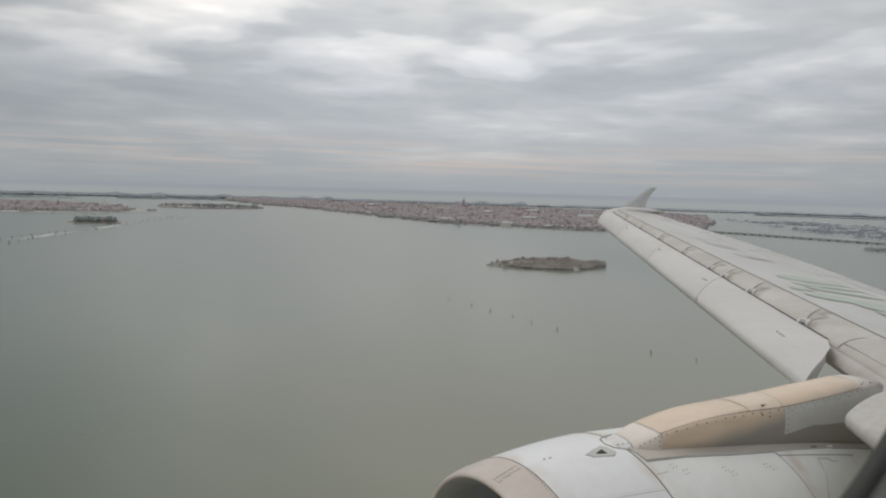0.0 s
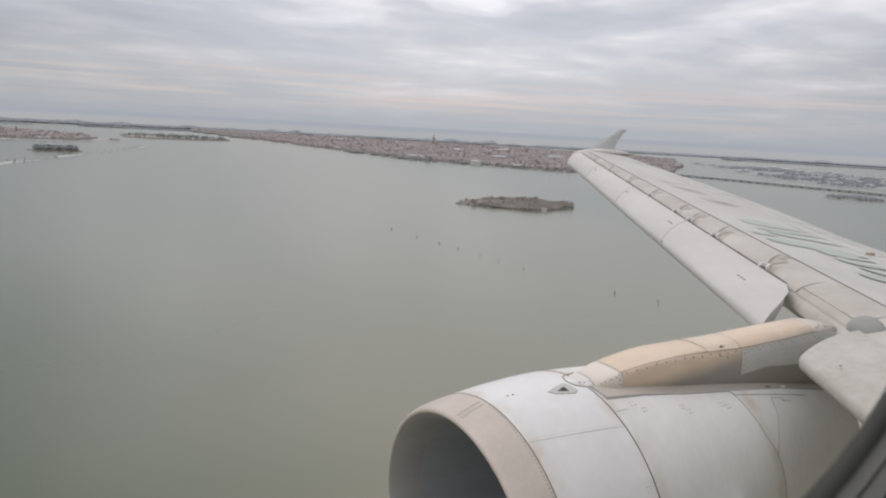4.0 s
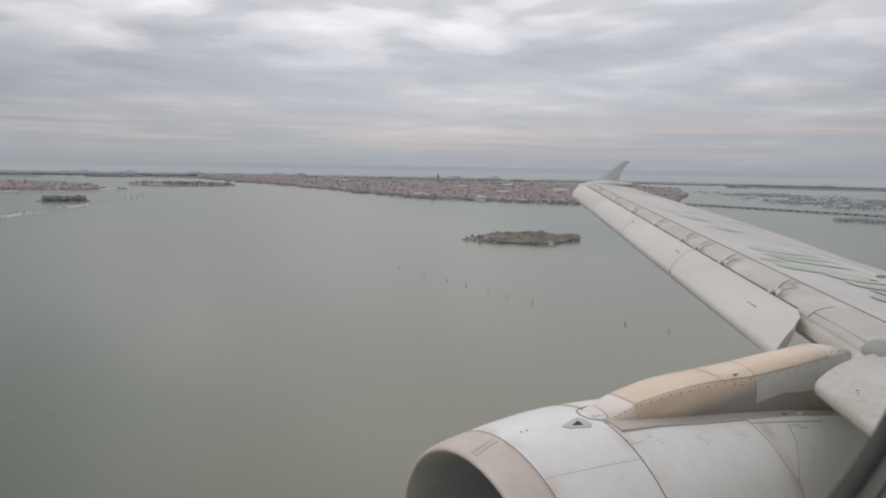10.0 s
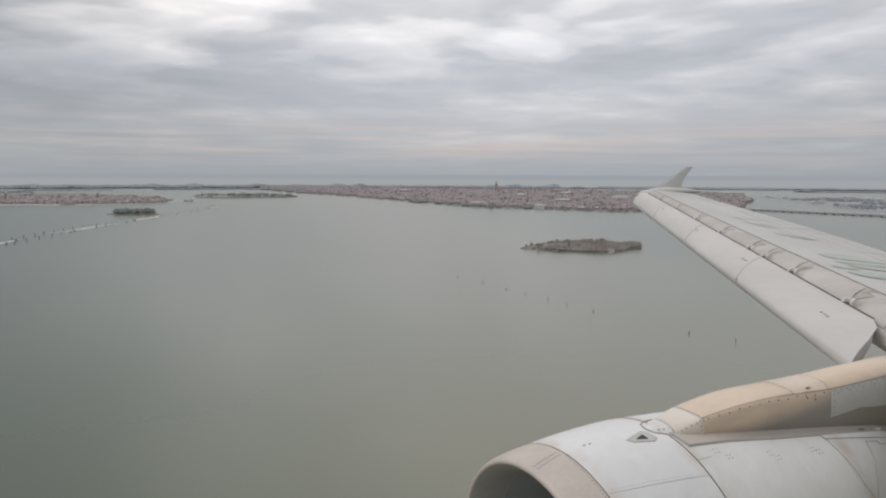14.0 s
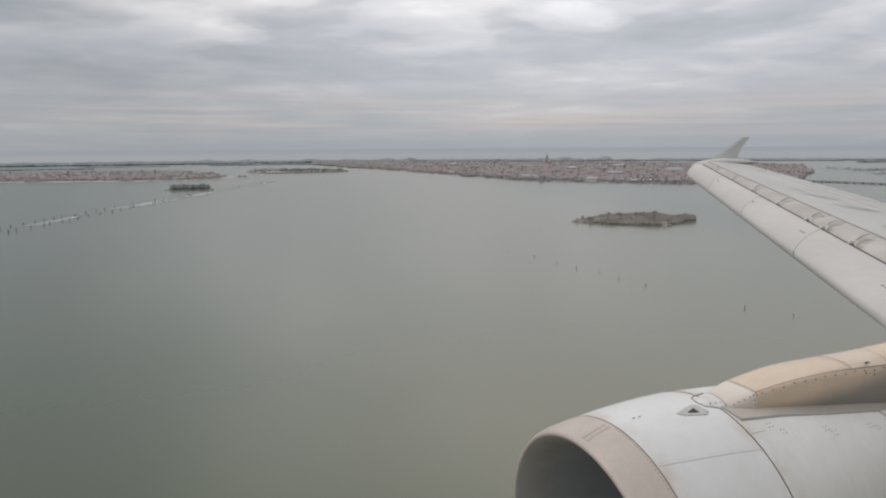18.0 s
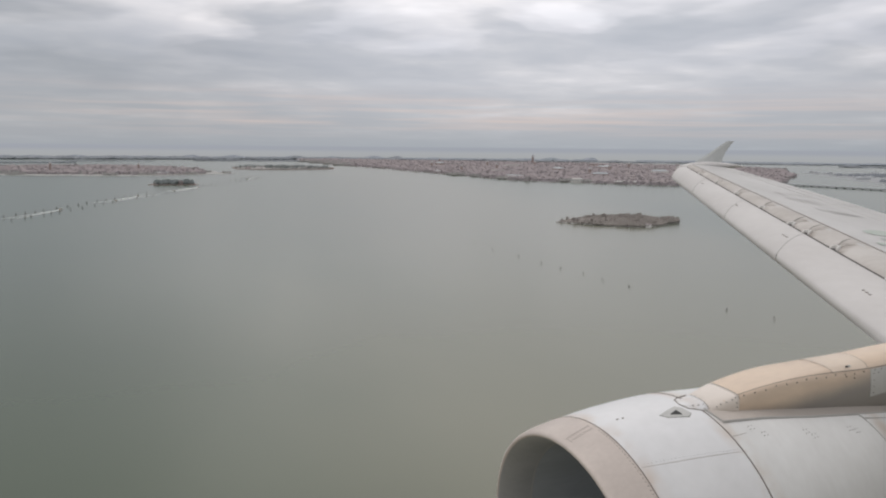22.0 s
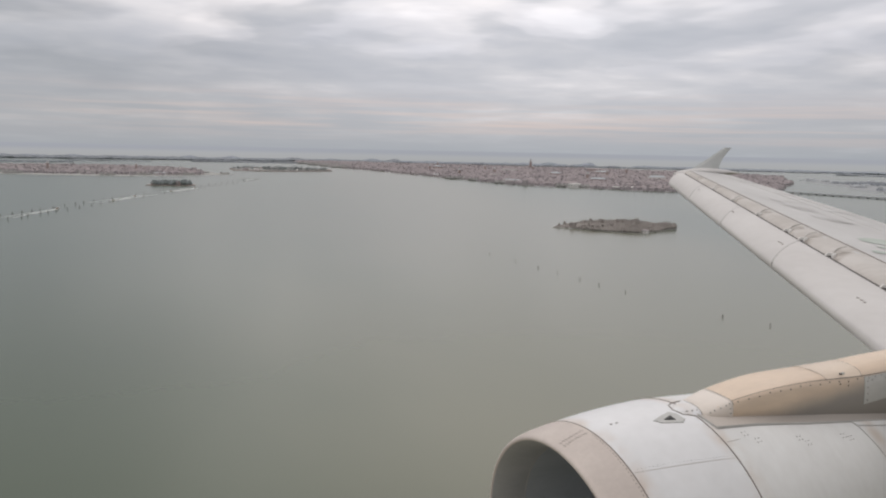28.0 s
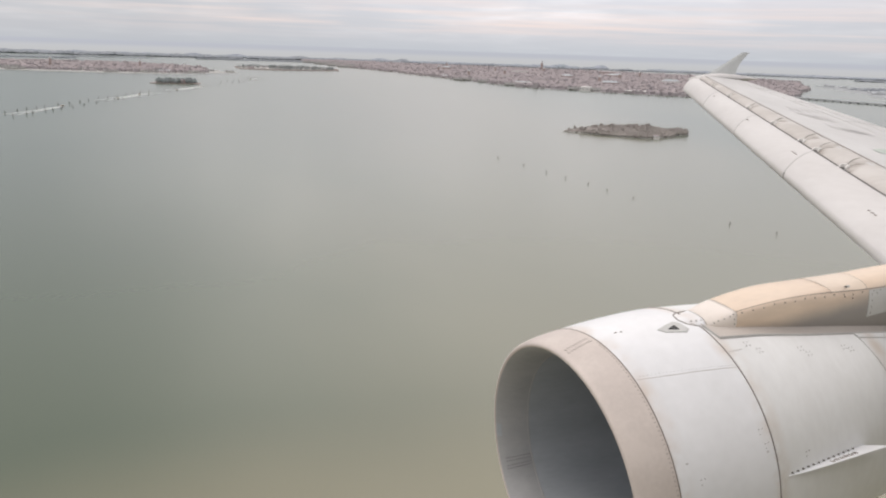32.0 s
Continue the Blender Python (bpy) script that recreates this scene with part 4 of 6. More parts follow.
def pylon_ring(x, grow=0.0):
    hw, zt, zs, zb = lerp(P_W, x) + grow, eased(P_TOP, x) - 0.015 + grow, eased(P_SIDE, x), lerp(P_BOT, x)
    zt = max(zt, zs + 0.006)
    m = pylon_mid(x)
    d, e = zs - zb, zt - zs
    half = [(hw * 0.80, zb), (hw * 0.97, zs - 0.75 * d), (hw * 1.04, zs - 0.5 * d), (hw * 1.035, zs - 0.3 * d), (hw * 1.0, zs - 0.12 * d), (hw * 0.95, zs), (hw * 0.82, zs + 0.5 * e), (hw * 0.55, zs + 0.86 * e), (hw * 0.18, zt)]
    return [(x, m - a, z) for a, z in half] + [(x, m + a, z) for a, z in reversed(half)]


xs = [3.15, 3.165, 3.19, 3.23, 3.28, 3.32, 3.36, 3.40, 3.45] + [3.5 + 0.05 * i for i in range(49)] + [5.95]
pv, pf = loft([pylon_ring(x) for x in xs])
pme = mesh_of(pv, pf, M_pylon, smooth=True)
fixed(pme)
pylon = part("pylon", pme, plane, "sand-coloured engine pylon, flank darkened for soot and shade")
# nose cap, joints and fasteners of the pylon
pv, pf = loft([pylon_ring(x, 0.004) for x in (3.14, 3.16, 3.19, 3.23, 3.27, 3.285)])
part("pylon_nose", fixed(mesh_of(pv, pf, M_cowl, smooth=True)), pylon, "white pylon nose cap")
seal = [[(x - 0.006, y, z - 0.014) for x, y, z in pylon_ring(x, 0.011)] for x in (3.13, 3.15, 3.18, 3.22, 3.26, 3.28)]
pv, pf = loft(seal)
part("cap_seal", fixed(mesh_of(pv, pf, M_seam, smooth=True)), pylon, "dark sealant round the nose cap")
rivets([((3.21 + 0.03 * i, pylon_mid(3.2) - lerp(P_W, 3.21 + 0.03 * i) * 0.8, lerp(P_SIDE, 3.21 + 0.03 * i) + 0.016), (0, -0.7, 0.7)) for i in range(3)], 0.006, pylon)
pv, pf = loft([pylon_ring(x, 0.002) for x in (3.285, 3.33, 3.38, 3.43, 3.47, 3.50)])
part("pylon_collar", fixed(mesh_of(pv, pf, M_collar, smooth=True)), pylon, "cream riveted collar behind the pylon nose")
pv, pf = loft([pylon_ring(x, 0.0015)[5:13] for x in (4.28, 4.36, 4.44, 4.52, 4.60)], closed=False, caps=False)
part("shoulder_panel", fixed(mesh_of(pv, pf, M_shoulder, smooth=True)), pylon, "paler panel on the pylon shoulder")
for x in (3.287, 3.50, 4.28, 4.60):
    first = 4 if x < 4 else 5
    pv, pf = loft([pylon_ring(x - 0.002, 0.003)[first:13], pylon_ring(x + 0.002, 0.003)[first:13]], closed=False)
    part("panel_joint", fixed(mesh_of(pv, pf, M_seam)), pylon, "dark joint line")


def flank_y(x, z):
    """Cabin-side skin of the pylon at a place along it and a height."""
    half = sorted((q[2], q[1]) for q in pylon_ring(x)[:9])
    return lerp(half, z)


def shoulder(x):
    """Height just under the long shoulder joint."""
    return eased(P_SIDE, x) - lerp([(3.5, -0.004), (3.9, 0.004), (4.4, 0.002), (4.8, 0.0)], x)


def round_shoulder(x, d):
    """A place on the pylon's skin, d metres round the section from the shoulder towards the top."""
    ring = [Vector(q) for q in pylon_ring(x, 0.003)]
    a, b = (ring[5], ring[6]) if d > 0 else (ring[5], ring[4])
    return a + (b - a).normalized() * min(abs(d), (b - a).length)


rows = []
for x in [3.5 + 0.05 * i for i in range(40)]:
    d = lerp([(3.5, 0.012), (3.9, 0.008), (4.4, 0.004), (5.5, 0.001)], x)
    rows.append([round_shoulder(x, d - 0.003), round_shoulder(x, d + 0.003)])
pv, pf = loft(rows, closed=False)
part("panel_joint", fixed(mesh_of(pv, pf, M_seam)), pylon, "long dark joint line under the shoulder")


def flank_rivets(places, r):
    rivets([((x, flank_y(x, z) - 0.003, z), (0, -1, 0.15)) for x, z in places], r, pylon)


flank_rivets([(3.54 + 0.085 * i, shoulder(3.54 + 0.085 * i) - 0.013 - 0.004 * (i % 3)) for i in range(13)], 0.0055)
flank_rivets([(4.40, -1.535), (4.47, -1.55)], 0.006)
flank_rivets([(4.66 + 0.06 * i, shoulder(4.66 + 0.06 * i) - 0.014) for i in range(15)] + [(4.69 + 0.12 * i, shoulder(4.69 + 0.12 * i) - 0.034) for i in range(7)], 0.0058)
flank_rivets([(4.648, -1.535 - 0.045 * i) for i in range(4)], 0.0058)
flank_rivets([(3.34, -1.655), (3.37, -1.641), (3.41, -1.627), (3.45, -1.612), (3.475, -1.60), (3.478, -1.632), (3.482, -1.664)], 0.005)
pv, pf = loft([pylon_ring(x, 0.003) for x in (5.42, 5.55, 5.7, 5.82, 5.95)])
part("pylon_tail", fixed(mesh_of(pv, pf, M_collar, smooth=True)), pylon, "whitish riveted tail of the pylon under the wing")
rivets([((5.46 + 0.05 * i, pylon_mid(5.5) - 0.15 + 0.02 * (i % 2), lerp(P_SIDE, 5.46 + 0.05 * i) + 0.022), (0, -0.6, 0.8)) for i in range(8)], 0.0065, pylon)
part("drain_port", box_mesh(4.415, 4.44, pylon_mid(4.4) - 0.172, pylon_mid(4.4) - 0.155, lerp(P_SIDE, 4.4) + 0.028, lerp(P_SIDE, 4.4) + 0.042, M_panel, 0.004), pylon, "small bare metal fitting")
part("drain_port", box_mesh(4.40, 4.415, pylon_mid(4.4) - 0.173, pylon_mid(4.4) - 0.155, lerp(P_SIDE, 4.4) + 0.026, lerp(P_SIDE, 4.4) + 0.038, M_gap, 0.003), pylon, "small dark drain hole")
# lighter access panel on the flank and the dirty skirt over the cowl
rows = []
for x in [4.62 + 0.054 * i for i in range(21)]:
    zt, zb = shoulder(x) - 0.004, lerp([(4.62, -1.70), (4.93, -1.652), (4.97, -1.662), (5.3, -1.67), (5.70, -1.62)], x)
    zs = [zt + (zb - zt) * j / 4 for j in range(5)]
    rows.append([(x, flank_y(x, z) - 0.004, z) for z in zs] + [(x, flank_y(x, z) + 0.01, z) for z in reversed(zs)])
pv, pf = loft(rows)
part("access_panel", fixed(mesh_of(pv, pf, M_panel)), pylon, "light grey riveted access panel")
SK_IN = [(3.20, 4.21, -1.655), (3.26, 4.12, -1.668), (3.30, 3.98, -1.71), (3.64, 4.0, -1.73), (4.06, 4.0, -1.77), (4.51, 4.01, -1.80), (5.01, 4.03, -1.84), (5.6, 4.06, -1.90)]
SK_OUT = [(3.25, 4.24, -1.640), (3.34, 4.19, -1.650), (3.44, 4.17, -1.655), (3.66, 4.18, -1.68), (4.06, 4.20, -1.715), (4.51, 4.20, -1.745), (5.01, 4.20, -1.785), (5.6, 4.2, -1.83)]


def cowl_z(x, y):
    """Height of the nacelle skin at a place in plan."""
    s = (x - AC.x) / AX.x
    axis = AC + AX * s
    r = nac_r(max(-0.7, min(2.9, s)))
    return axis.z + math.sqrt(max(0.0, r * r - (y - axis.y) ** 2))


SK_IN = [(x, y, max(z, cowl_z(x, y) + 0.003)) for x, y, z in SK_IN]
SK_OUT = [(x, y, max(z, cowl_z(x, y) + 0.010)) for x, y, z in SK_OUT]
verts, faces = [], []
for i, (a, b) in enumerate(zip(SK_IN, SK_OUT)):
    a, b = Vector(a), Vector(b)
    m = a.lerp(b, 0.5)
    m.z = max(m.z - 0.006, cowl_z(m.x, m.y) + 0.006)
    verts += [a + Vector((0, 0, 0.003)), m, b, b - Vector((0, 0, 0.06)), a - Vector((0, 0, 0.04))]
    if i:
        o = 5 * i - 5
        faces += [(o + j, o + (j + 1) % 5, o + 5 + (j + 1) % 5, o + 5 + j) for j in range(5)]
part("skirt_fairing", fixed(mesh_of(verts, faces, M_skirt, smooth=False)), pylon, "dull fairing where the pylon meets the cowl")
verts, faces = [], []
for i, a in enumerate(SK_IN[1:]):
    a = Vector(a)
    verts += [a + Vector((0, -0.003, 0.002)), a + Vector((0, 0.001, 0.007)), a + Vector((0, 0.001, -0.02)), a + Vector((0, -0.003, -0.02))]
    if i:
        o = 4 * i - 4
        faces += [(o + j, o + (j + 1) % 4, o + 4 + (j + 1) % 4, o + 4 + j) for j in range(4)]
part("panel_joint", fixed(mesh_of(verts, faces, M_mark)), pylon, "thin joint between fairing and cowl")


# markings on the upper wing skin
def swoosh(s0, y0, s1, y1, width, bend=0.0, mat=None, label="", lift=0.005):
    """A brush-stroke marking from (chord fraction, span) to another, blunt at first and running out to a point."""
    verts, faces = [], []
    for i in range(13):
        u = i / 12
        w = width * math.sin(math.pi * min(1, 0.03 + u ** 0.62 * 0.95)) ** 0.8 / 2
        sc = s0 + (s1 - s0) * u + bend * math.sin(math.pi * u)
        yc = y0 + (y1 - y0) * u
        for k in (1, 0.5, 0, -0.5, -1):
            s, y = sc + 0.33 * w * k, yc + w * k
            x = xbox(y) + s * (xte(y) - xbox(y))
            verts.append((x, y, wing_z(x, y) + lift))
    for i in range(12):
        o = 5 * i
        faces += [(o + j, o + j + 1, o + j + 6, o + j + 5) for j in range(4)]
    return part("marking", fixed(mesh_of(verts, faces, mat or M_green)), wing, label or "faded green painted marking")


SWOOSHES = [(0.187, 7.72, 0.62, 7.26, 0.40), (0.18, 7.25, 0.64, 6.95, 0.19), (0.078, 6.99, 0.205, 6.78, 0.16), (0.206, 7.05, 0.60, 6.52, 0.23), (0.088, 6.65, 0.55, 5.94, 0.32),
            (0.278, 6.19, 0.52, 5.72, 0.33), (0.279, 5.82, 0.42, 5.40, 0.22), (0.297, 5.44, 0.43, 4.90, 0.14), (0.212, 5.20, 0.33, 4.75, 0.22), (0.40, 5.55, 0.70, 4.85, 0.15)]
for i, q in enumerate(SWOOSHES):
    swoosh(*q[:4], 0.85 * q[4], lift=0.005 + 0.0007 * i)
for q in [(0.25, 10.98, 0.33, 10.46, 0.07, 0.02), (0.39, 10.90, 0.56, 10.46, 0.08, 0.01), (0.26, 10.08, 0.46, 9.68, 0.09, 0.015), (0.255, 9.36, 0.30, 8.99, 0.07, 0.0),
          (0.295, 9.02, 0.52, 8.77, 0.08, -0.02), (0.32, 9.21, 0.52, 8.77, 0.07, 0.02), (0.205, 10.34, 0.37, 10.06, 0.07, 0.015), (0.36, 10.2, 0.52, 9.92, 0.07, 0.0)]:
    swoosh(*q[:4], 0.6 * q[4], q[5], mat=M_mark, label="faint grey scuffed lettering")

# small placards on slats and cowl: unreadable bars
for y, s, n in ((5.35, 0.42, 3), (7.75, 0.5, 3), (10.1, 0.5, 2), (12.6, 0.5, 2)):
    for i in range(n):
        yy = y + 0.07 * i
        x = xle(yy) + s * slat_w(yy)
        z = slat_z(yy, s)
        part("placard", box_mesh(x - 0.007, x + 0.007, yy - 0.014 - 0.006 * (i % 2), yy + 0.014, z - 0.01, z + 0.004, M_seam), wing, "tiny dark placard bar")
for y, q, w_ in ((3.47, 0.23, 0.010), (3.44, 0.205, 0.005)):
    x, z = xle(y) + q * slat_w(y), slat_z(y, q)
    part("placard", box_mesh(x - 0.004, x + 0.004, y - w_, y + w_, z - 0.012, z + 0.003, M_seam, 0.001), wing, "tiny dark mark on the root fairing")
for y0, skew in JOINTS:
    pts = []
    for s in (0.02, 0.08, 0.2, 0.4, 0.6, 0.8, 1.0):
        y = y0 + skew * s
        pts.append((xle(y) + s * slat_w(y), y, slat_z(y, s)))
    part("slat_joint", strip_on(pts, 0.02, M_mark, 0.003), wing, "faint joint between two slats")
xw = xbox(6.2) + 0.67 * (xte(6.2) - xbox(6.2))
part("static_wick_base", box_mesh(xw - 0.06, xw + 0.06, 6.17, 6.23, wing_z(xw, 6.2) - 0.01, wing_z(xw, 6.2) + 0.03, M_orange, 0.008), wing, "small orange-brown fitting on the wing")
for s, a, w_ in ((-0.275, 0.045, 0.006), (-0.235, 0.052, 0.004), (-0.35, 1.085, 0.008), (0.235, 1.16, 0.007)):
    nac_line([(s, a), (s + 0.016, a + 0.002)], w_, M_mark if a > 1 else M_seam, "placard", "tiny dark cowl placard")

# ---- cabin round the window ----
WCX, WCZ, WA, WB, WN = 0.07, 0.0058, 0.1352, 0.1154, 2.3


def oval(k, y, grow):
    out = []
    for i in range(64):
        a = i * math.tau / 64
        c, s = math.cos(a), math.sin(a)
        out.append((WCX + (WA + grow) * math.copysign(abs(c) ** (2 / k), c), y, WCZ + (WB + grow) * math.copysign(abs(s) ** (2 / k), s)))
    return out


def bay(y, grow, mat):
    """Flat wall bay with the oval opening cut through."""
    o = oval(WN, y, grow)
    ring = []
    for x, _, z in o:
        dx, dz = x - WCX, z - WCZ
        k = min(0.75 / max(abs(dx), 1e-6), 0.62 / max(abs(dz), 1e-6))
        ring.append((WCX + dx * k, y, WCZ + dz * k))
    v, f = loft([o, ring], caps=False)
    return mesh_of(v, f, mat)


cabin = part("cabin_sidewall", bay(0.066, 0.066, M_cabin), plane, "beige cabin sidewall panel with one window")


def frame_ring(name, rows, mat, label):
    v, f = loft([oval(WN, y, g) for y, g in rows], caps=False)
    part(name, mesh_of(v, f, mat, smooth=True), cabin, label)


frame_ring("window_frame", [(0.19, 0.15), (0.15, 0.062), (0.122, 0.009), (0.118, 0.0), (0.1150, 0.0042)], M_bezel, "dark rubber edge of the window")
frame_ring("window_bezel", [(0.1150, 0.0042), (0.1147, 0.0047), (0.1126, 0.0062)], M_bezel_light, "mid-grey plastic window bezel")
frame_ring("bezel_groove", [(0.1126, 0.0062), (0.1125, 0.0066), (0.1122, 0.0069)], M_bezel, "thin dark groove in the bezel")
frame_ring("window_bezel", [(0.1122, 0.0069), (0.1116, 0.0074), (0.1095, 0.0092)], M_bezel_light, "mid-grey plastic window bezel")
frame_ring("window_seal", [(0.1095, 0.0092), (0.1105, 0.0104), (0.1070, 0.0120)], M_seal, "black rubber window seal")
frame_ring("window_surround", [(0.1070, 0.0120), (0.10, 0.018), (0.082, 0.040), (0.066, 0.066)], M_cabin, "beige window surround")
part("outer_skin", bay(0.19, 0.15, M_skin), cabin, "white fuselage skin")
CY, CZ, CR = -1.70, -0.55, 1.98
W_LO, W_HI = 158, 169  # unseen far-side window belt, added to let daylight in, as degrees round the shell


def shell_piece(x0, x1, a0, a1):
    steps = max(1, int((a1 - a0) / 8))
    ring = [radians(a0 + (a1 - a0) * j / steps) for j in range(steps + 1)]
    v, f = loft([[(x, CY + CR * math.cos(a), CZ + CR * math.sin(a)) for a in ring] for x in (x0, x1)], closed=False)
    part("fuselage_shell", mesh_of(v, f, M_skin, smooth=True), cabin)


for x0, x1, lo, hi in ((-5.0, WCX - 0.75, 0, 360), (WCX + 0.75, 5.5, 0, 360), (WCX - 0.75, WCX + 0.75, 42, 346)):
    shell_piece(x0, x1, lo, W_LO)
    shell_piece(x0, x1, W_HI, hi)
x = -5.0
while x < 5.4:
    shell_piece(x, min(5.5, x + 0.28), W_LO, W_HI)
    x += 0.53
part("cabin_floor", box_mesh(-5, 5.5, CY - 1.75, CY + 1.75, -1.25, -1.2, M_carpet), cabin, "blue-grey cabin carpet")
for x in (-5.0, 5.5):
    part("bulkhead", mesh_of([(x, CY + CR * math.cos(j * math.tau / 40), CZ + CR * math.sin(j * math.tau / 40)) for j in range(40)], [tuple(range(40))], M_cabin), cabin, "beige cabin bulkhead")

# ---- lagoon: land ----
rng = random.Random(7)


def inside(poly, x, y):
    hit = False
    for i in range(len(poly)):
        (x0, y0), (x1, y1) = poly[i], poly[i - 1]
        if (y0 > y) != (y1 > y) and x < (x1 - x0) * (y - y0) / (y1 - y0) + x0:
            hit = not hit
    return hit


def rough_outline(poly, step, amp, seed):
    """A shore with small bays between the corners."""
    out = []
    for i in range(len(poly)):
        a, b = Vector(poly[i]), Vector(poly[(i + 1) % len(poly)])
        n = max(1, int((b - a).length / step))
        nrm = Vector((-(b - a).y, (b - a).x)).normalized()
        for j in range(n):
            p = a.lerp(b, j / n)
            p = p + nrm * amp * noise.noise(Vector((p.x * 0.03, p.y * 0.03, seed)))
            out.append((p.x, p.y))
    return out


def land(name, poly, height, mat, label, category="island", slope=3.0, kind="structure"):
    """Low land: a shore that slopes or stands as a quay, flat on top."""
    n = len(poly)
    cx, cy = sum(p[0] for p in poly) / n, sum(p[1] for p in poly) / n
    area = sum(poly[i - 1][0] * poly[i][1] - poly[i][0] * poly[i - 1][1] for i in range(n))
    verts = [(x, y, -1.0) for x, y in poly]
    for x, y in poly:
        d = math.hypot(x - cx, y - cy) or 1
        k = 1 - slope / d
        verts.append((cx + (x - cx) * k, cy + (y - cy) * k, height))
    faces = [(i, (i + 1) % n, n + (i + 1) % n, n + i) for i in range(n)] + [tuple(range(n, 2 * n))]
    ob = new(name, fixed(mesh_of(verts, faces, mat)))
    return tagged(ob, label, category, kind=kind)


def stuff(name, verts, faces, mats, label, category, idx=None):
    ob = new(name, mesh_of(verts, faces, mats, idx=idx))
    return tagged(ob, label, category, kind="stuff")


def add_house(V, F, I, x, y, z, w, l, h, r, ang):
    """Walls, two roof slopes with eaves and gables."""
    c, s = math.cos(ang), math.sin(ang)
    o = len(V)

    def put(a, b, zz):
        V.append((x + a * c - b * s, y + a * s + b * c, z + zz))
    for zz in (-1.0, h):
        for a, b in ((-w, -l), (w, -l), (w, l), (-w, l)):
            put(a / 2, b / 2, zz)
    put(0, -l / 2, h + r)
    put(0, l / 2, h + r)
    F += [(o, o + 1, o + 5, o + 4), (o + 1, o + 2, o + 6, o + 5), (o + 2, o + 3, o + 7, o + 6), (o + 3, o, o + 4, o + 7), (o + 4, o + 5, o + 8), (o + 6, o + 7, o + 9)]
    I += [0] * 6
    o = len(V)
    e = 0.35
    for a, b, zz in ((-w / 2 - e, -l / 2 - e, h - 0.2), (0, -l / 2 - e, h + r + 0.06), (w / 2 + e, -l / 2 - e, h - 0.2), (-w / 2 - e, l / 2 + e, h - 0.2), (0, l / 2 + e, h + r + 0.06), (w / 2 + e, l / 2 + e, h - 0.2)):
        put(a, b, zz)
    F += [(o, o + 1, o + 4, o + 3), (o + 1, o + 2, o + 5, o + 4)]
    I += [1, 1]


def add_clump(V, F, x, y, z, r, h, rnd):
    """A small uneven leafy clump."""
    o = len(V)
    n = 5
    a0 = rnd.random() * 6
    for i in range(n):
        a = a0 + i * math.tau / n
        rr = r * rnd.uniform(0.7, 1.2)
        V.append((x + rr * math.cos(a), y + rr * math.sin(a), z + h * rnd.uniform(0.2, 0.5)))
    V.append((x + r * rnd.uniform(-0.3, 0.3), y + r * rnd.uniform(-0.3, 0.3), z + h * rnd.uniform(0.85, 1.15)))
    V.append((x, y, z - 0.2 * h))
    for i in range(n):
        F.append((o + i, o + (i + 1) % n, o + n))
        F.append((o + (i + 1) % n, o + i, o + n + 1))


def fill_houses(poly, step, ang0, z, gaps, scale=1.0, seed=1, keep=0.9):
    rnd = random.Random(seed)
    V, F, I = [], [], []
    xs_, ys_ = [p[0] for p in poly], [p[1] for p in poly]
    y = min(ys_)
    while y < max(ys_):
        x = min(xs_)
        while x < max(xs_):
            px_, py_ = x + rnd.uniform(-0.3, 0.3) * step, y + rnd.uniform(-0.3, 0.3) * step
            if inside(poly, px_, py_) and rnd.random() < keep and not any(math.hypot(px_ - gx, py_ - gy) < gr for gx, gy, gr in gaps):
                dens = noise.noise(Vector((px_ * 0.012, py_ * 0.012, seed)))
                if dens > -0.42:
                    a = ang0 + round(2 * noise.noise(Vector((px_ * 0.004, py_ * 0.004, 3 + seed)))) * 0.5 + rnd.choice((0, math.pi / 2)) + rnd.uniform(-0.12, 0.12)
                    h = rnd.uniform(3.6, 7.2) * scale
                    if rnd.random() < 0.03:
                        h *= 1.6
                    add_house(V, F, I, px_, py_, z, rnd.uniform(0.5, 0.8) * step, rnd.uniform(0.6, 1.15) * step, h, rnd.uniform(1.1, 2.0) * scale, a)
            x += step
        y += step
    return V, F, I


def fill_trees(regions, z, seed, h0, h1, step=4.0, keep=0.8):
    rnd = random.Random(seed)
    V, F = [], []
    for gx, gy, gr in regions:
        n = int(math.pi * gr * gr / step ** 2)
        for _ in range(n):
            a, r = rnd.random() * math.tau, gr * math.sqrt(rnd.random())
            if rnd.random() < keep:
                h = rnd.uniform(h0, h1)
                add_clump(V, F, gx + r * math.cos(a), gy + r * math.sin(a), z, h * rnd.uniform(0.3, 0.5), h, rnd)
    return V, F


# the old city: a dense quay-edged island of tiled roofs
CITY = [(634, 4282), (681, 3305), (748, 2799), (752, 2529), (789, 2193), (797, 1798), (864, 1681), (925, 1596), (1001, 1496), (1054, 1461), (1230, 1430), (1420, 1520), (1560, 1690),
        (1800, 1900), (2300, 2500), (2400, 2750), (2235, 3247), (2014, 3599), (1665, 3914), (1420, 4134), (1166, 4364), (964, 4681), (760, 4800)]
city_poly = rough_outline(CITY, 45, 22, 1.0)
land("city_island", city_poly, 1.0, M_paving, "long island of old stone quays under the city", slope=1.0)
PARKS = [(790, 2120, 40), (815, 2010, 34), (818, 1840, 32), (900, 1668, 30), (935, 1640, 28), (720, 3300, 70), (735, 3500, 90), (710, 3750, 90), (690, 4000, 80), (780, 3900, 80), (1090, 1490, 24), (1180, 1475, 22), (1500, 1800, 50), (1700, 2500, 70), (1200, 3300, 60)]
V, F, I = fill_houses(city_poly, 15.0, 0.25, 1.0, PARKS, 1.0, 3)
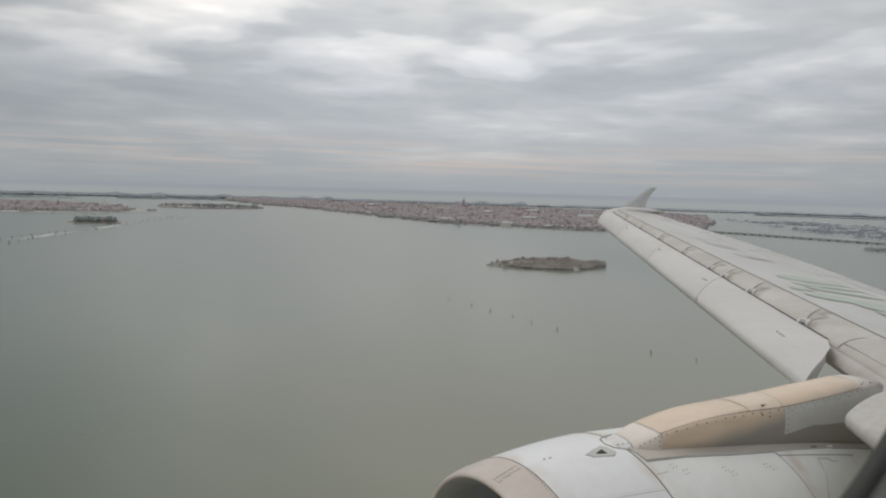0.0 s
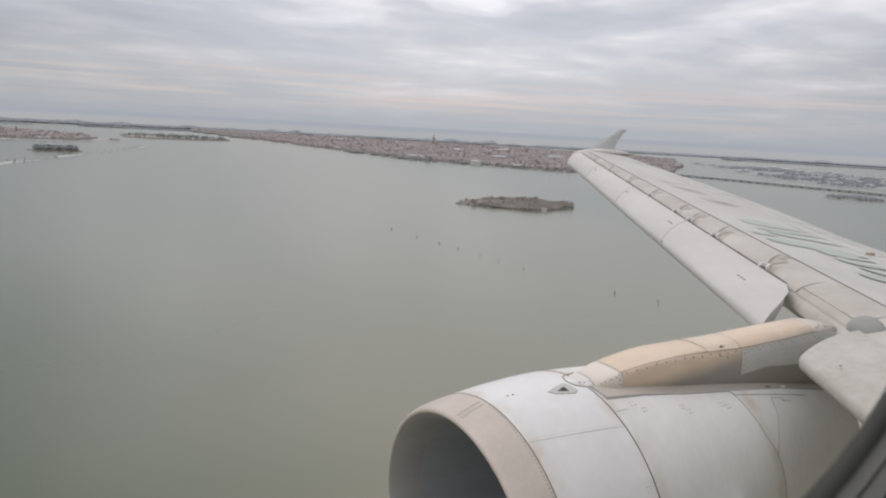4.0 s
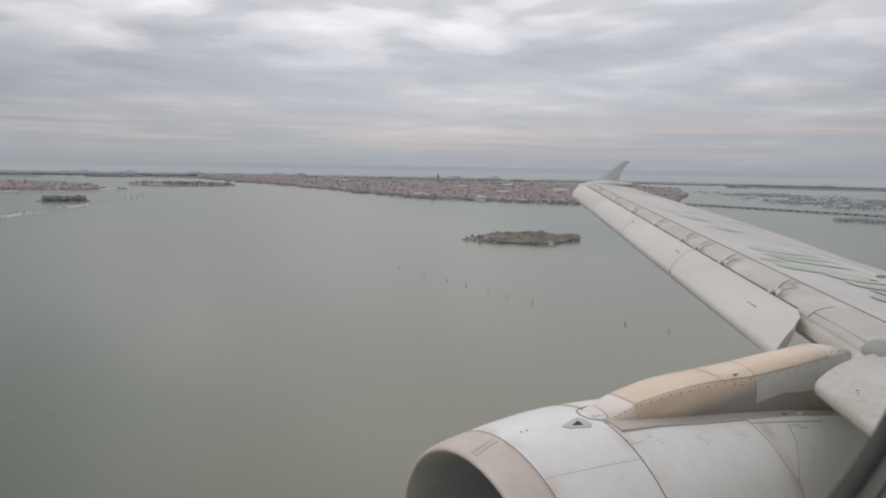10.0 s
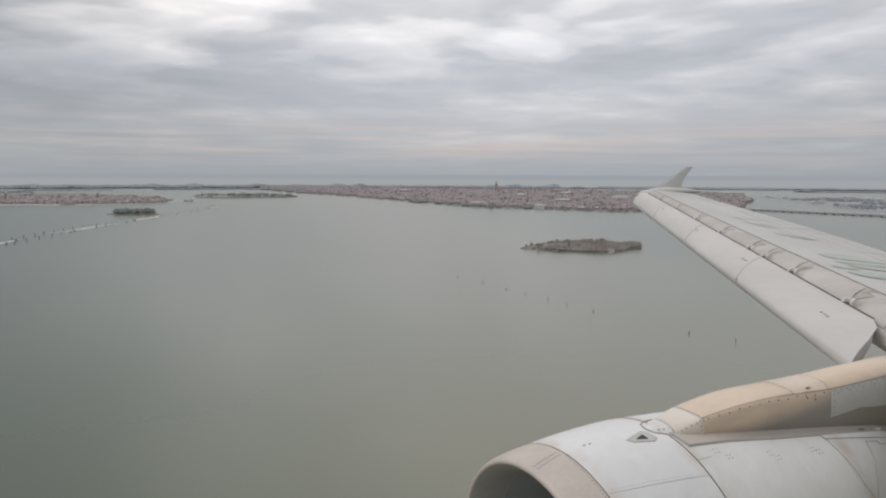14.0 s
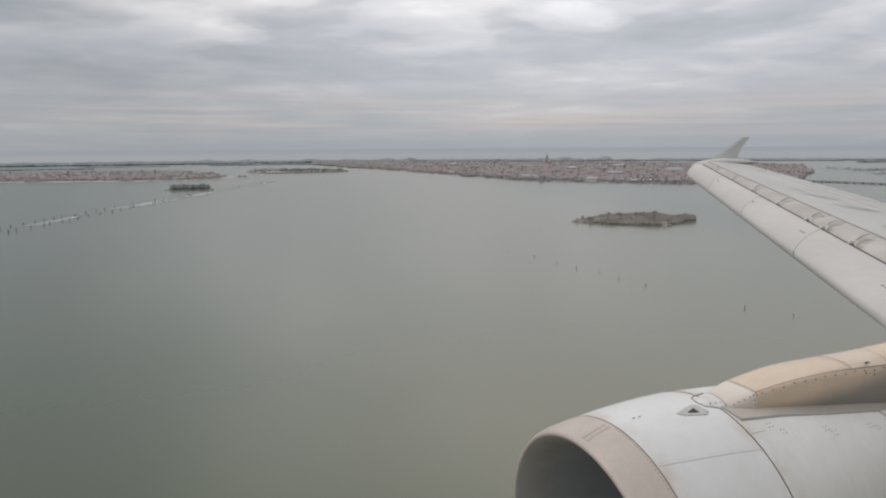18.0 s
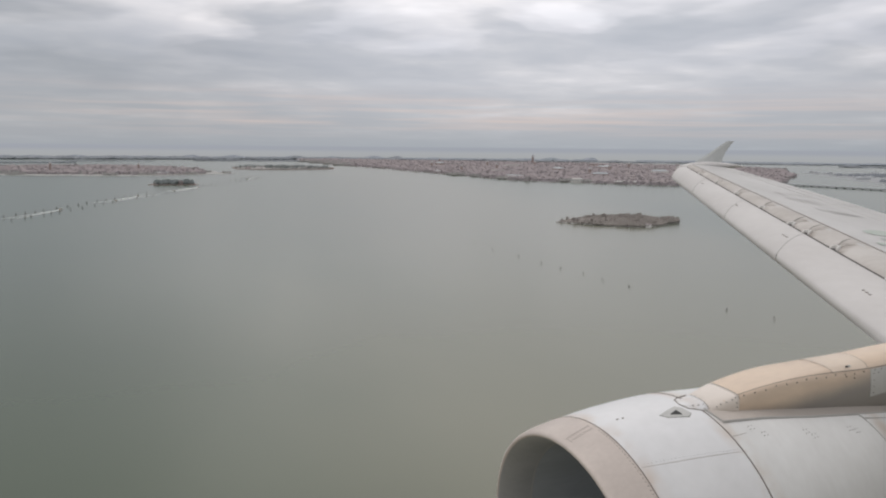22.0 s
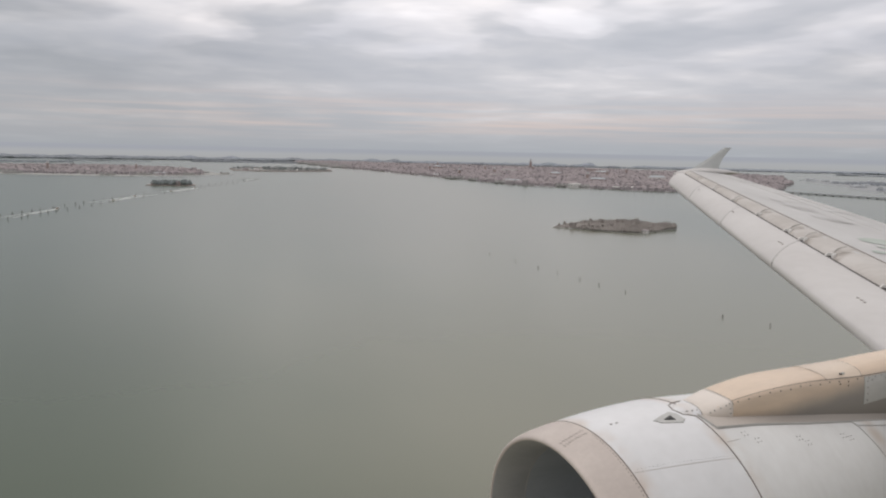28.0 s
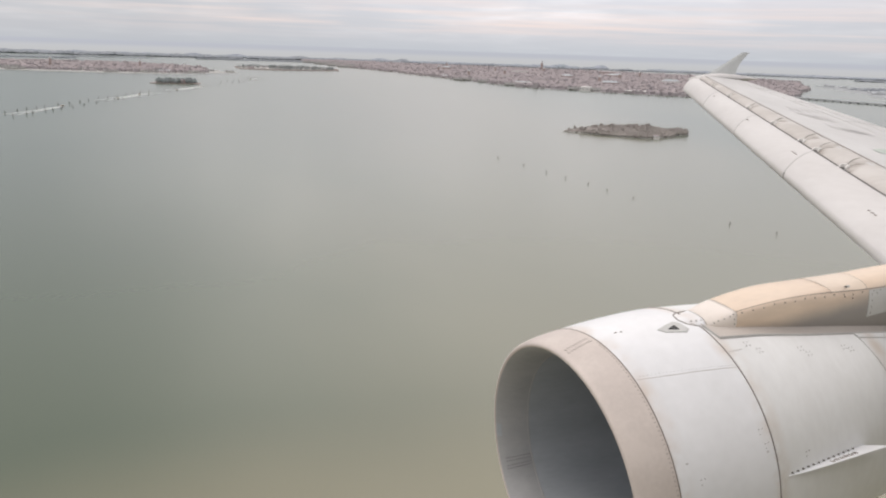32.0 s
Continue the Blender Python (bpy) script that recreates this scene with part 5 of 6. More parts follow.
stuff("city_houses", V, F, [M_wall, M_roof], "thousands of low old houses with terracotta roofs packed together", "houses", I)
V, F = fill_trees(PARKS, 1.0, 5, 4, 8, 5.0)
stuff("park_trees", V, F, M_tree, "dark bare winter trees in the city's gardens", "trees")
# long white quays and warehouse fronts along the shore


def block(name, x, y, w, l, h, ang, wall_mat, roof_mat, label, category="building", roof=1.6, z=1.0, windows=0):
    ob = thing(name, label, category, (x, y, z))
    ob.rotation_euler = (0, 0, ang)
    part("masonry", box_mesh(-w / 2, w / 2, -l / 2, l / 2, -1.5, h, wall_mat), ob)
    verts = [(-w / 2 - 0.4, -l / 2 - 0.4, h), (w / 2 + 0.4, -l / 2 - 0.4, h), (w / 2 + 0.4, l / 2 + 0.4, h), (-w / 2 - 0.4, l / 2 + 0.4, h), (0, -l / 2 + w * 0.35, h + roof), (0, l / 2 - w * 0.35, h + roof)]
    part("roof", fixed(mesh_of(verts, [(0, 1, 4), (1, 2, 5, 4), (2, 3, 5), (3, 0, 4, 5), (3, 2, 1, 0)], roof_mat)), ob)
    for i in range(windows):
        yy = -l / 2 + l * (i + 0.5) / windows
        part("window", box_mesh(-w / 2 - 0.05, -w / 2 + 0.1, yy - 0.5, yy + 0.5, h * 0.35, h * 0.7, M_cabinglass), ob)
    return ob


block("waterfront_palace", 905, 1640, 16, 26, 8, 0.75, M_white, M_white, "bright white waterfront building with a pale roof", windows=6)
block("quay_warehouse", 985, 1545, 14, 62, 5, 0.95, M_wall, M_white, "long pale-roofed warehouse on the quay", windows=10)
block("quay_warehouse", 1040, 1512, 12, 48, 4.5, 1.25, M_wall, M_roof, "long low warehouse with a tiled roof on the quay", windows=8)
block("boathouse", 790, 2330, 14, 40, 6, 0.1, M_white, M_lead, "white boathouse at the water's edge", windows=6)
block("boathouse", 765, 2600, 14, 36, 6, 0.05, M_white, M_roof, "white-walled waterside building with a tiled roof", windows=6)
block("hospital_wing", 810, 1950, 18, 70, 8, 0.05, M_wall, M_roof, "long ochre institutional wing near the shore", windows=12)
block("hospital_wing", 850, 1880, 16, 60, 8, 0.3, M_white, M_lead, "long pale institutional wing with a grey roof", windows=10)
for x, y, w, l, h in ((1300, 2900, 24, 60, 12), (1080, 3150, 22, 46, 13), (1550, 2600, 24, 58, 12), (1450, 2100, 20, 50, 11), (1120, 1900, 18, 44, 10), (1750, 3000, 24, 60, 13), (980, 2300, 18, 40, 10), (1250, 2400, 20, 44, 11)):
    block("church", x, y, w, l, h, rng.uniform(0, 3), M_white if rng.random() < 0.5 else M_brick, M_lead if rng.random() < 0.4 else M_roof, "large church standing over the roofs", "church", 5.0)


def tower(x, y, h, w, label, mat=None, spire=True, z=1.0):
    ob = thing("bell_tower", label, "tower", (x, y, z), group="bell towers over the roofs")
    mat = mat or M_brick
    rings = [[(sx_ * w / 2 * k, sy_ * w / 2 * k, zz) for sx_, sy_ in ((-1, -1), (1, -1), (1, 1), (-1, 1))] for zz, k in ((-1.5, 1.06), (h * 0.72, 0.97), (h * 0.72, 1.08), (h * 0.74, 1.08), (h * 0.74, 0.95))]
    v, f = loft(rings)
    part("shaft", fixed(mesh_of(v, f, mat)), ob)
    part("belfry", box_mesh(-w * 0.45, w * 0.45, -w * 0.45, w * 0.45, h * 0.74, h * 0.84, M_white), ob, "pale stone belfry")
    top = h if spire else h * 0.9
    v = [(-w * 0.48, -w * 0.48, h * 0.84), (w * 0.48, -w * 0.48, h * 0.84), (w * 0.48, w * 0.48, h * 0.84), (-w * 0.48, w * 0.48, h * 0.84), (0, 0, top)]
    part("spire", fixed(mesh_of(v, [(0, 1, 4), (1, 2, 4), (2, 3, 4), (3, 0, 4), (3, 2, 1, 0)], M_lead if spire else M_roof)), ob)
    return ob


for x, y, h in ((1610, 3350, 52), (1225, 3580, 30), (1090, 2560, 26), (905, 2420, 24), (1420, 2350, 27), (1330, 1760, 25), (1190, 2080, 25), (1720, 2700, 28), (960, 2900, 26), (1500, 3100, 26), (1950, 2600, 28), (1260, 3060, 27)):
    tower(x, y, h, 6 if h < 40 else 8, "slender brick bell tower with a pointed spire")

# the walled cemetery island with its cypresses
CEM = [(262, 2730), (300, 2672), (389, 2640), (500, 2690), (548, 2745), (560, 2850), (470, 3060), (330, 3060), (262, 2900)]


def widen(x):
    return 560 + (x - 560) * 1.2


WALLED = [(widen(x), y) for x, y in CEM]
land("cemetery_island", WALLED, 0.8, M_mud, "low walled island covered in dark cypresses", slope=0.6)
for i in range(len(WALLED)):
    a, b = Vector(WALLED[i]), Vector(WALLED[(i + 1) % len(WALLED)])
    cx, cy = 368, 2840
    a = Vector((cx, cy)) + (a - Vector((cx, cy))) * 0.985
    b = Vector((cx, cy)) + (b - Vector((cx, cy))) * 0.985
    d = b - a
    w = new("perimeter_wall", box_mesh(-0.4, d.length + 0.4, -0.4, 0.4, -1.0, 2.6, M_brick))
    w.matrix_world = Matrix.Translation((a.x, a.y, 0.8)) @ Matrix.Rotation(math.atan2(d.y, d.x), 4, "Z")
    tagged(w, "weathered brick wall round the cemetery island", "wall", group="perimeter walls of the cemetery island")
block("cemetery_chapel", widen(330), 2690, 14, 24, 6, 0.6, M_white, M_roof, "white chapel beside the cemetery wall", "church", windows=4)
block("cemetery_cloister", widen(300), 2760, 14, 30, 5, 0.2, M_wall, M_roof, "low cloister with a tiled roof", windows=4)


def tree_mesh(h, r, n, seed, mat_crown, spread=1.0, base=0.12):
    """Trunk with limbs, and a crown of many small uneven clumps."""
    rnd = random.Random(seed)
    tv_, tf_ = [], []

    def limb(p, q, r0, r1):
        o = len(tv_)
        d = (q - p).normalized()
        t = d.orthogonal().normalized()
        b = d.cross(t)
        for c, rr in ((p, r0), (q, r1)):
            for j in range(5):
                a = j * math.tau / 5
                tv_.append(c + (t * math.cos(a) + b * math.sin(a)) * rr)
        for j in range(5):
            tf_.append((o + j, o + (j + 1) % 5, o + 5 + (j + 1) % 5, o + 5 + j))
    limb(Vector((0, 0, -0.6)), Vector((0, 0, h * 0.7)), h * 0.03, h * 0.012)
    cv_, cf_ = [], []
    for i in range(n):
        u = base + (1 - base) * (i + rnd.random()) / n
        rr = r * (math.sin(math.pi * min(1.0, 0.1 + 0.85 * u)) ** 0.7 if spread > 0.5 else (1 - u) ** 0.6 + 0.08)
        a = rnd.random() * math.tau
        q = rr * math.sqrt(rnd.random())
        p = Vector((q * math.cos(a), q * math.sin(a), h * u * 0.95))
        if i % 6 == 0 and spread > 0.5:
            limb(Vector((0, 0, h * u * 0.6)), p, h * 0.012, h * 0.004)
        add_clump(cv_, cf_, p.x, p.y, p.z, h * 0.075 * (1.4 if spread > 0.5 else 1.1), h * 0.13, rnd)
    return mesh_of(tv_, tf_, M_bark), mesh_of(cv_, cf_, mat_crown)


def tree(name, meshes, label, at, group):
    ob = thing(name, label, "tree", at, group=group)
    part("trunk", meshes[0], ob)
    part("crown", meshes[1], ob)
    return ob


cyp = [tree_mesh(10, 1.5, 46, s, M_cypress, 0.3, 0.04) for s in range(3)]
rnd = random.Random(11)
count = 0
while count < 230:
    x, y = rnd.uniform(265, 558), rnd.uniform(2650, 3050)
    q = (400 + (x - 400) / 0.93, 2840 + (y - 2840) / 0.93)
    if not inside(CEM, *q) or (x < 350 and y < 2790):
        continue
    t = tree("cypress_tree", cyp[count % 3], "tall dark green cypress on the cemetery island", (widen(x), y, 0.75), "cypresses on the cemetery island")
    k = rnd.uniform(0.7, 1.15)
    t.scale = (k, k, k)
    t.rotation_euler = (0, 0, rnd.random() * 6)
    count += 1

# the glassmakers' island
MUR = [(-109, 2146), (12, 2175), (110, 2262), (178, 2330), (130, 2400), (118, 2560), (60, 2800), (-40, 2960), (-240, 3150), (-620, 3050), (-800, 2700), (-720, 2330), (-430, 2240), (-300, 2180)]
mur_poly = rough_outline(MUR, 40, 16, 4.0)
land("glassworks_island", mur_poly, 0.9, M_mud, "flat built-up island with quays and scrubby edges", slope=1.5)
inner = [(-85 + 0, 2200), (15, 2215), (95, 2290), (100, 2400), (90, 2560), (40, 2770), (-50, 2920), (-240, 3100), (-590, 3000), (-740, 2680), (-660, 2380), (-420, 2290)]
MG = [(-60, 2230, 30), (40, 2260, 26), (-200, 2300, 40), (-420, 2360, 50), (90, 2420, 24), (-300, 2500, 40)]
V, F, I = fill_houses(inner, 15.0, 0.4, 0.9, MG, 0.95, 9, 0.85)
stuff("island_houses", V, F, [M_wall, M_roof], "low brick houses and glassworks with tiled roofs", "houses", I)
V, F = fill_trees(MG + [(150, 2350, 14), (-380, 2260, 26), (-150, 2190, 20)], 0.9, 6, 3, 6.5, 4.0)
stuff("island_scrub", V, F, M_tree, "bare scrub and trees along the island's edge", "trees")
tower(-95, 2560, 26, 6, "square brick bell tower on the glassworks island")
tower(-330, 2500, 30, 6, "square brick bell tower on the glassworks island")
tower(30, 2480, 22, 5, "white lighthouse-like tower near the shore", M_white)
block("glassworks", -20, 2240, 16, 44, 5, 1.3, M_white, M_lead, "pale glassworks shed near the quay", windows=6)
block("glassworks", 60, 2330, 14, 30, 5, 0.9, M_wall, M_roof, "brick glassworks shed with tiled roof", windows=5)

# the scrub-covered island in the middle of the lagoon
SCR = [(430, 784), (454, 752), (472, 716), (498, 700), (540, 717), (578, 740), (584, 772), (580, 808), (550, 834), (520, 838), (475, 818)]
scr_poly = rough_outline(SCR, 7, 6, 2.0)
SHIFT = Matrix.Rotation(radians(1.6), 4, "Z") @ Matrix.Diagonal((0.95, 0.95, 1, 1))
scrub_land = land("scrub_island", scr_poly, 0.9, M_mud, "low uninhabited island covered in brown winter scrub", slope=8.0)
scrub_land.matrix_world = SHIFT


def scrub_height(x, y):
    """Low reeds at the near tail, thickets in the middle and at the far end."""
    u = (x * 0.84 - y * 0.54 + 62) / 160
    return lerp([(0.0, 0.3), (0.16, 0.7), (0.28, 1.6), (0.42, 2.5), (0.6, 3.2), (0.72, 2.2), (0.84, 3.4), (0.95, 3.0), (1.0, 1.0)], u)


rnd = random.Random(21)
V, F = [], []
for _ in range(9000):
    x, y = rnd.uniform(428, 586), rnd.uniform(698, 842)
    if inside(scr_poly, 505 + (x - 505) * 1.07, 772 + (y - 772) * 1.07):
        d = noise.noise(Vector((x * 0.03, y * 0.03, 5.0)))
        h = max(0.5, 1.25 * scrub_height(x, y) + 3.0 * d) * rnd.uniform(0.6, 1.2)
        add_clump(V, F, x, y, 0.8, rnd.uniform(0.7, 1.5), h, rnd)
scrub = stuff("island_scrub", V, F, M_scrub, "dense brown-green winter scrub and reeds, paled for haze", "scrub")
scrub.matrix_world = SHIFT
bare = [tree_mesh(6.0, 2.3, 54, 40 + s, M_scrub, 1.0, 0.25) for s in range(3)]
for i in range(46):
    while True:
        x, y = rnd.uniform(435, 582), rnd.uniform(712, 834)
        if inside(scr_poly, 505 + (x - 505) * 1.12, 772 + (y - 772) * 1.12) and noise.noise(Vector((x * 0.03, y * 0.03, 5.0))) > 0.0:
            break
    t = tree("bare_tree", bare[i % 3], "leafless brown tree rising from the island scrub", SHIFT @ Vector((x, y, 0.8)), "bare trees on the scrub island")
    k = rnd.uniform(0.6, 1.05)
    t.scale = (k, k, k)
    t.rotation_euler = (0, 0, rnd.random() * 6)
block("hut", 461, 683, 4, 6, 2.2, 0.3, M_white, M_roof, "tiny pale hut at the island's shore", "hut", 1.0, 0.9, 2)

# the small fortified island beside the boat channel
FX, FY = 2, 1665
FRT = [(FX - 48, FY - 10), (FX + 44, FY - 14), (FX + 50, FY + 12), (FX + 30, FY + 24), (FX - 40, FY + 22)]
land("fort_island", FRT, 1.2, M_brick, "small brick-walled island thick with trees", slope=0.5)
V, F = fill_trees([(FX - 22, FY + 4, 14), (FX + 4, FY + 4, 15), (FX + 26, FY + 2, 14)], 1.2, 31, 3.5, 11, 2.6)
stuff("fort_trees", V, F, M_cypress, "dark trees crowded on the fort island", "trees")
block("ruined_house", FX + 12, FY - 2, 8, 14, 6, 0.4, M_brick, M_roof, "ruined brick house among trees", "ruin", 1.6, 1.2, 3)
block("ruined_house", FX - 30, FY + 2, 7, 10, 4, 1.2, M_brick, M_roof, "low ruined brick house among trees", "ruin", 1.2, 1.2, 2)

# railway and road causeway to the mainland
A, B = Vector((1335, 1470, 0)), Vector((1475, 560, 0))
bridge = thing("causeway_bridge", "long low concrete and brick causeway across the lagoon", "bridge", A)
d = B - A
bridge.rotation_euler = (0, 0, math.atan2(d.y, d.x))
part("deck", box_mesh(0, d.length, -7, 7, 1.8, 3.4, M_concrete, 0.1), bridge)
for s in (-6.9, 6.6):
    part("parapet", box_mesh(0, d.length, s, s + 0.3, 3.4, 4.1, M_concrete), bridge)
pier_me = box_mesh(-6.5, 6.5, -6.5, 6.5, -2, 1.8, M_concrete, 0.1)
for i in range(46):
    p = part("pier", pier_me, bridge)
    p.location = (10 + i * 20, 0, 0)
land("marsh_islet", rough_outline([(1175, 905), (1210, 820), (1260, 830), (1265, 900), (1225, 935)], 10, 6, 8.0), 0.8, M_mud, "small dark marsh islet near the causeway", slope=4.0)
V, F = fill_trees([(1208, 890, 24), (1222, 850, 24), (1240, 880, 24)], 0.8, 41, 2, 5, 2.6)
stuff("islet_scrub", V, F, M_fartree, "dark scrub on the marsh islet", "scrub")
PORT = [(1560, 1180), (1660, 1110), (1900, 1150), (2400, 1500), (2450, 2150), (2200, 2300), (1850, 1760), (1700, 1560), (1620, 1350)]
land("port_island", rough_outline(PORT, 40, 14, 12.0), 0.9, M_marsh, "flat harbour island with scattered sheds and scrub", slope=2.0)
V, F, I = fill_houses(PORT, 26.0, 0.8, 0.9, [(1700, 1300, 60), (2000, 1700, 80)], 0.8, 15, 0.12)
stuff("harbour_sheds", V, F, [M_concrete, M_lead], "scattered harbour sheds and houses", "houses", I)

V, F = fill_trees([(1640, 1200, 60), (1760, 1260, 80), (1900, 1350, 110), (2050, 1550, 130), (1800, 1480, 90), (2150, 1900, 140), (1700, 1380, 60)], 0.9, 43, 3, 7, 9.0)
stuff("harbour_scrub", V, F, M_fartree, "scrub between the harbour sheds, tinted blue-grey for haze", "scrub")

# barrier islands far off: long wooded strips
def far_strip(b0, b1, dist, deep, h, seed, label="distant wooded barrier island, low, tinted for haze", mat=M_fartree):
    """Low shore and a ragged line of distant trees."""
    n = int((b1 - b0) * 5)
    poly = []
    for i in range(n + 1):
        b = radians(b0 + (b1 - b0) * i / n)
        r = dist + deep * 0.25 * noise.noise(Vector((i * 0.13, seed, 0)))
        poly.append((r * math.sin(b), r * math.cos(b)))
    for i in range(n, -1, -1):
        b = radians(b0 + (b1 - b0) * i / n)
        taper = math.sin(math.pi * (i + 0.5) / (n + 1)) ** 0.5
        r = dist + deep * taper * (0.7 + 0.5 * abs(noise.noise(Vector((i * 0.09, seed, 4)))))
        poly.append((r * math.sin(b), r * math.cos(b)))
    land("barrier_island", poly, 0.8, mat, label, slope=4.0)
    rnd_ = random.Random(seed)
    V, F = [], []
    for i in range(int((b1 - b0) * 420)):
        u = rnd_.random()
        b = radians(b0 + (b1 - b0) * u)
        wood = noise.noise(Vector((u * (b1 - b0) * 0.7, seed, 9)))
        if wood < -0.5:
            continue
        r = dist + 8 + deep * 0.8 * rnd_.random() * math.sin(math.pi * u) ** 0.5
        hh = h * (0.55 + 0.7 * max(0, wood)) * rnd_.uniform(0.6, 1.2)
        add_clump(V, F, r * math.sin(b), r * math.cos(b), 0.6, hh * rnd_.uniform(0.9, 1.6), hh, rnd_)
    stuff("distant_woods", V, F, mat, "line of distant woods, tinted blue for haze, on a barrier island", "trees")


# the farthest strips take a paler, bluer colour that stands for haze
far_strip(-18, 30, 4900, 40, 20, 23, "farthest land on the horizon, coloured blue-grey for haze", M_farhills)
far_strip(33, 64, 4900, 40, 18, 29, "farthest land on the horizon, coloured blue-grey for haze", M_farhills)
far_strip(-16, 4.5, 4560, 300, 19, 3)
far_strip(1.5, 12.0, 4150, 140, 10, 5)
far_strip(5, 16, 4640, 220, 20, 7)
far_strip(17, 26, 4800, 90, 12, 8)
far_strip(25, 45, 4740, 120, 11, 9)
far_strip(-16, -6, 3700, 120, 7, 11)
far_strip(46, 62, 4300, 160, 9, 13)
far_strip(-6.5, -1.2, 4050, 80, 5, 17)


# ---- channel marks and boats ----
def bricola_parts():
    tv_, tf_ = [], []
    rings_all = []
    for k in range(3):
        a = k * math.tau / 3
        foot, head = Vector((0.75 * math.cos(a), 0.75 * math.sin(a), -2.0)), Vector((0.16 * math.cos(a), 0.16 * math.sin(a), 2.0 - 0.2 * k))
        rings_all.append((foot, head))
    meshes = []
    for foot, head in rings_all:
        dd = (head - foot).normalized()
        t = dd.orthogonal().normalized()
        b = dd.cross(t)
        v, f = loft([[p + (t * math.cos(j * math.tau / 8) + b * math.sin(j * math.tau / 8)) * rr for j in range(8)] for p, rr in ((foot, 0.11), (head - dd * 0.1, 0.09), (head, 0.06))])
        meshes.append(fixed(mesh_of(v, f, M_pole)))
    ring = [[(0.3 * math.cos(j * math.tau / 12), 0.3 * math.sin(j * math.tau / 12), zz) for j in range(12)] for zz in (1.4, 1.55)]
    v, f = loft(ring)
    meshes.append(fixed(mesh_of(v, f, M_gap)))
    return meshes


BRI = bricola_parts()


def bricola(x, y, turn, group, size=1.0):
    ob = thing("channel_marker", "three tarred timber poles bound together, standing in the lagoon", "channel marker", (x, y, 0), group=group)
    ob.rotation_euler, ob.scale = (0, 0, turn), (size, size, size)
    for m in BRI[:3]:
        part("pole", m, ob)
    part("binding", BRI[3], ob, "iron band round the poles")
    return ob


for x, y in ((250, 700), (241, 611), (237, 560), (240, 520), (242, 486), (245, 461), (247, 436), (248, 413), (250, 387), (260, 315), (270, 292)):
    bricola(x + rng.uniform(-1, 1), y, rng.random() * 6, "channel markers in the open lagoon", 0.85)
CH = [(-215, 770), (-172, 905), (-132, 1031), (-77, 1209), (-18, 1390), (70, 1610), (165, 1900), (212, 2050)]


def channel(u):
    n = len(CH) - 1
    i = min(n - 1, int(u * n))
    a, b = Vector(CH[i]), Vector(CH[i + 1])
    return a.lerp(b, u * n - i), (b - a).normalized()


for i in range(40):
    p, dd = channel((i + 0.3) / 41)
    nrm = Vector((-dd.y, dd.x))
    for sg in (-1, 1):
        if rng.random() < 0.93:
            q = p + nrm * sg * (13 + rng.uniform(-1.5, 1.5)) + dd * (sg * 6 + rng.uniform(-3, 3))
            bricola(q.x, q.y, rng.random() * 6, "channel markers along the boat channel", 1.7)


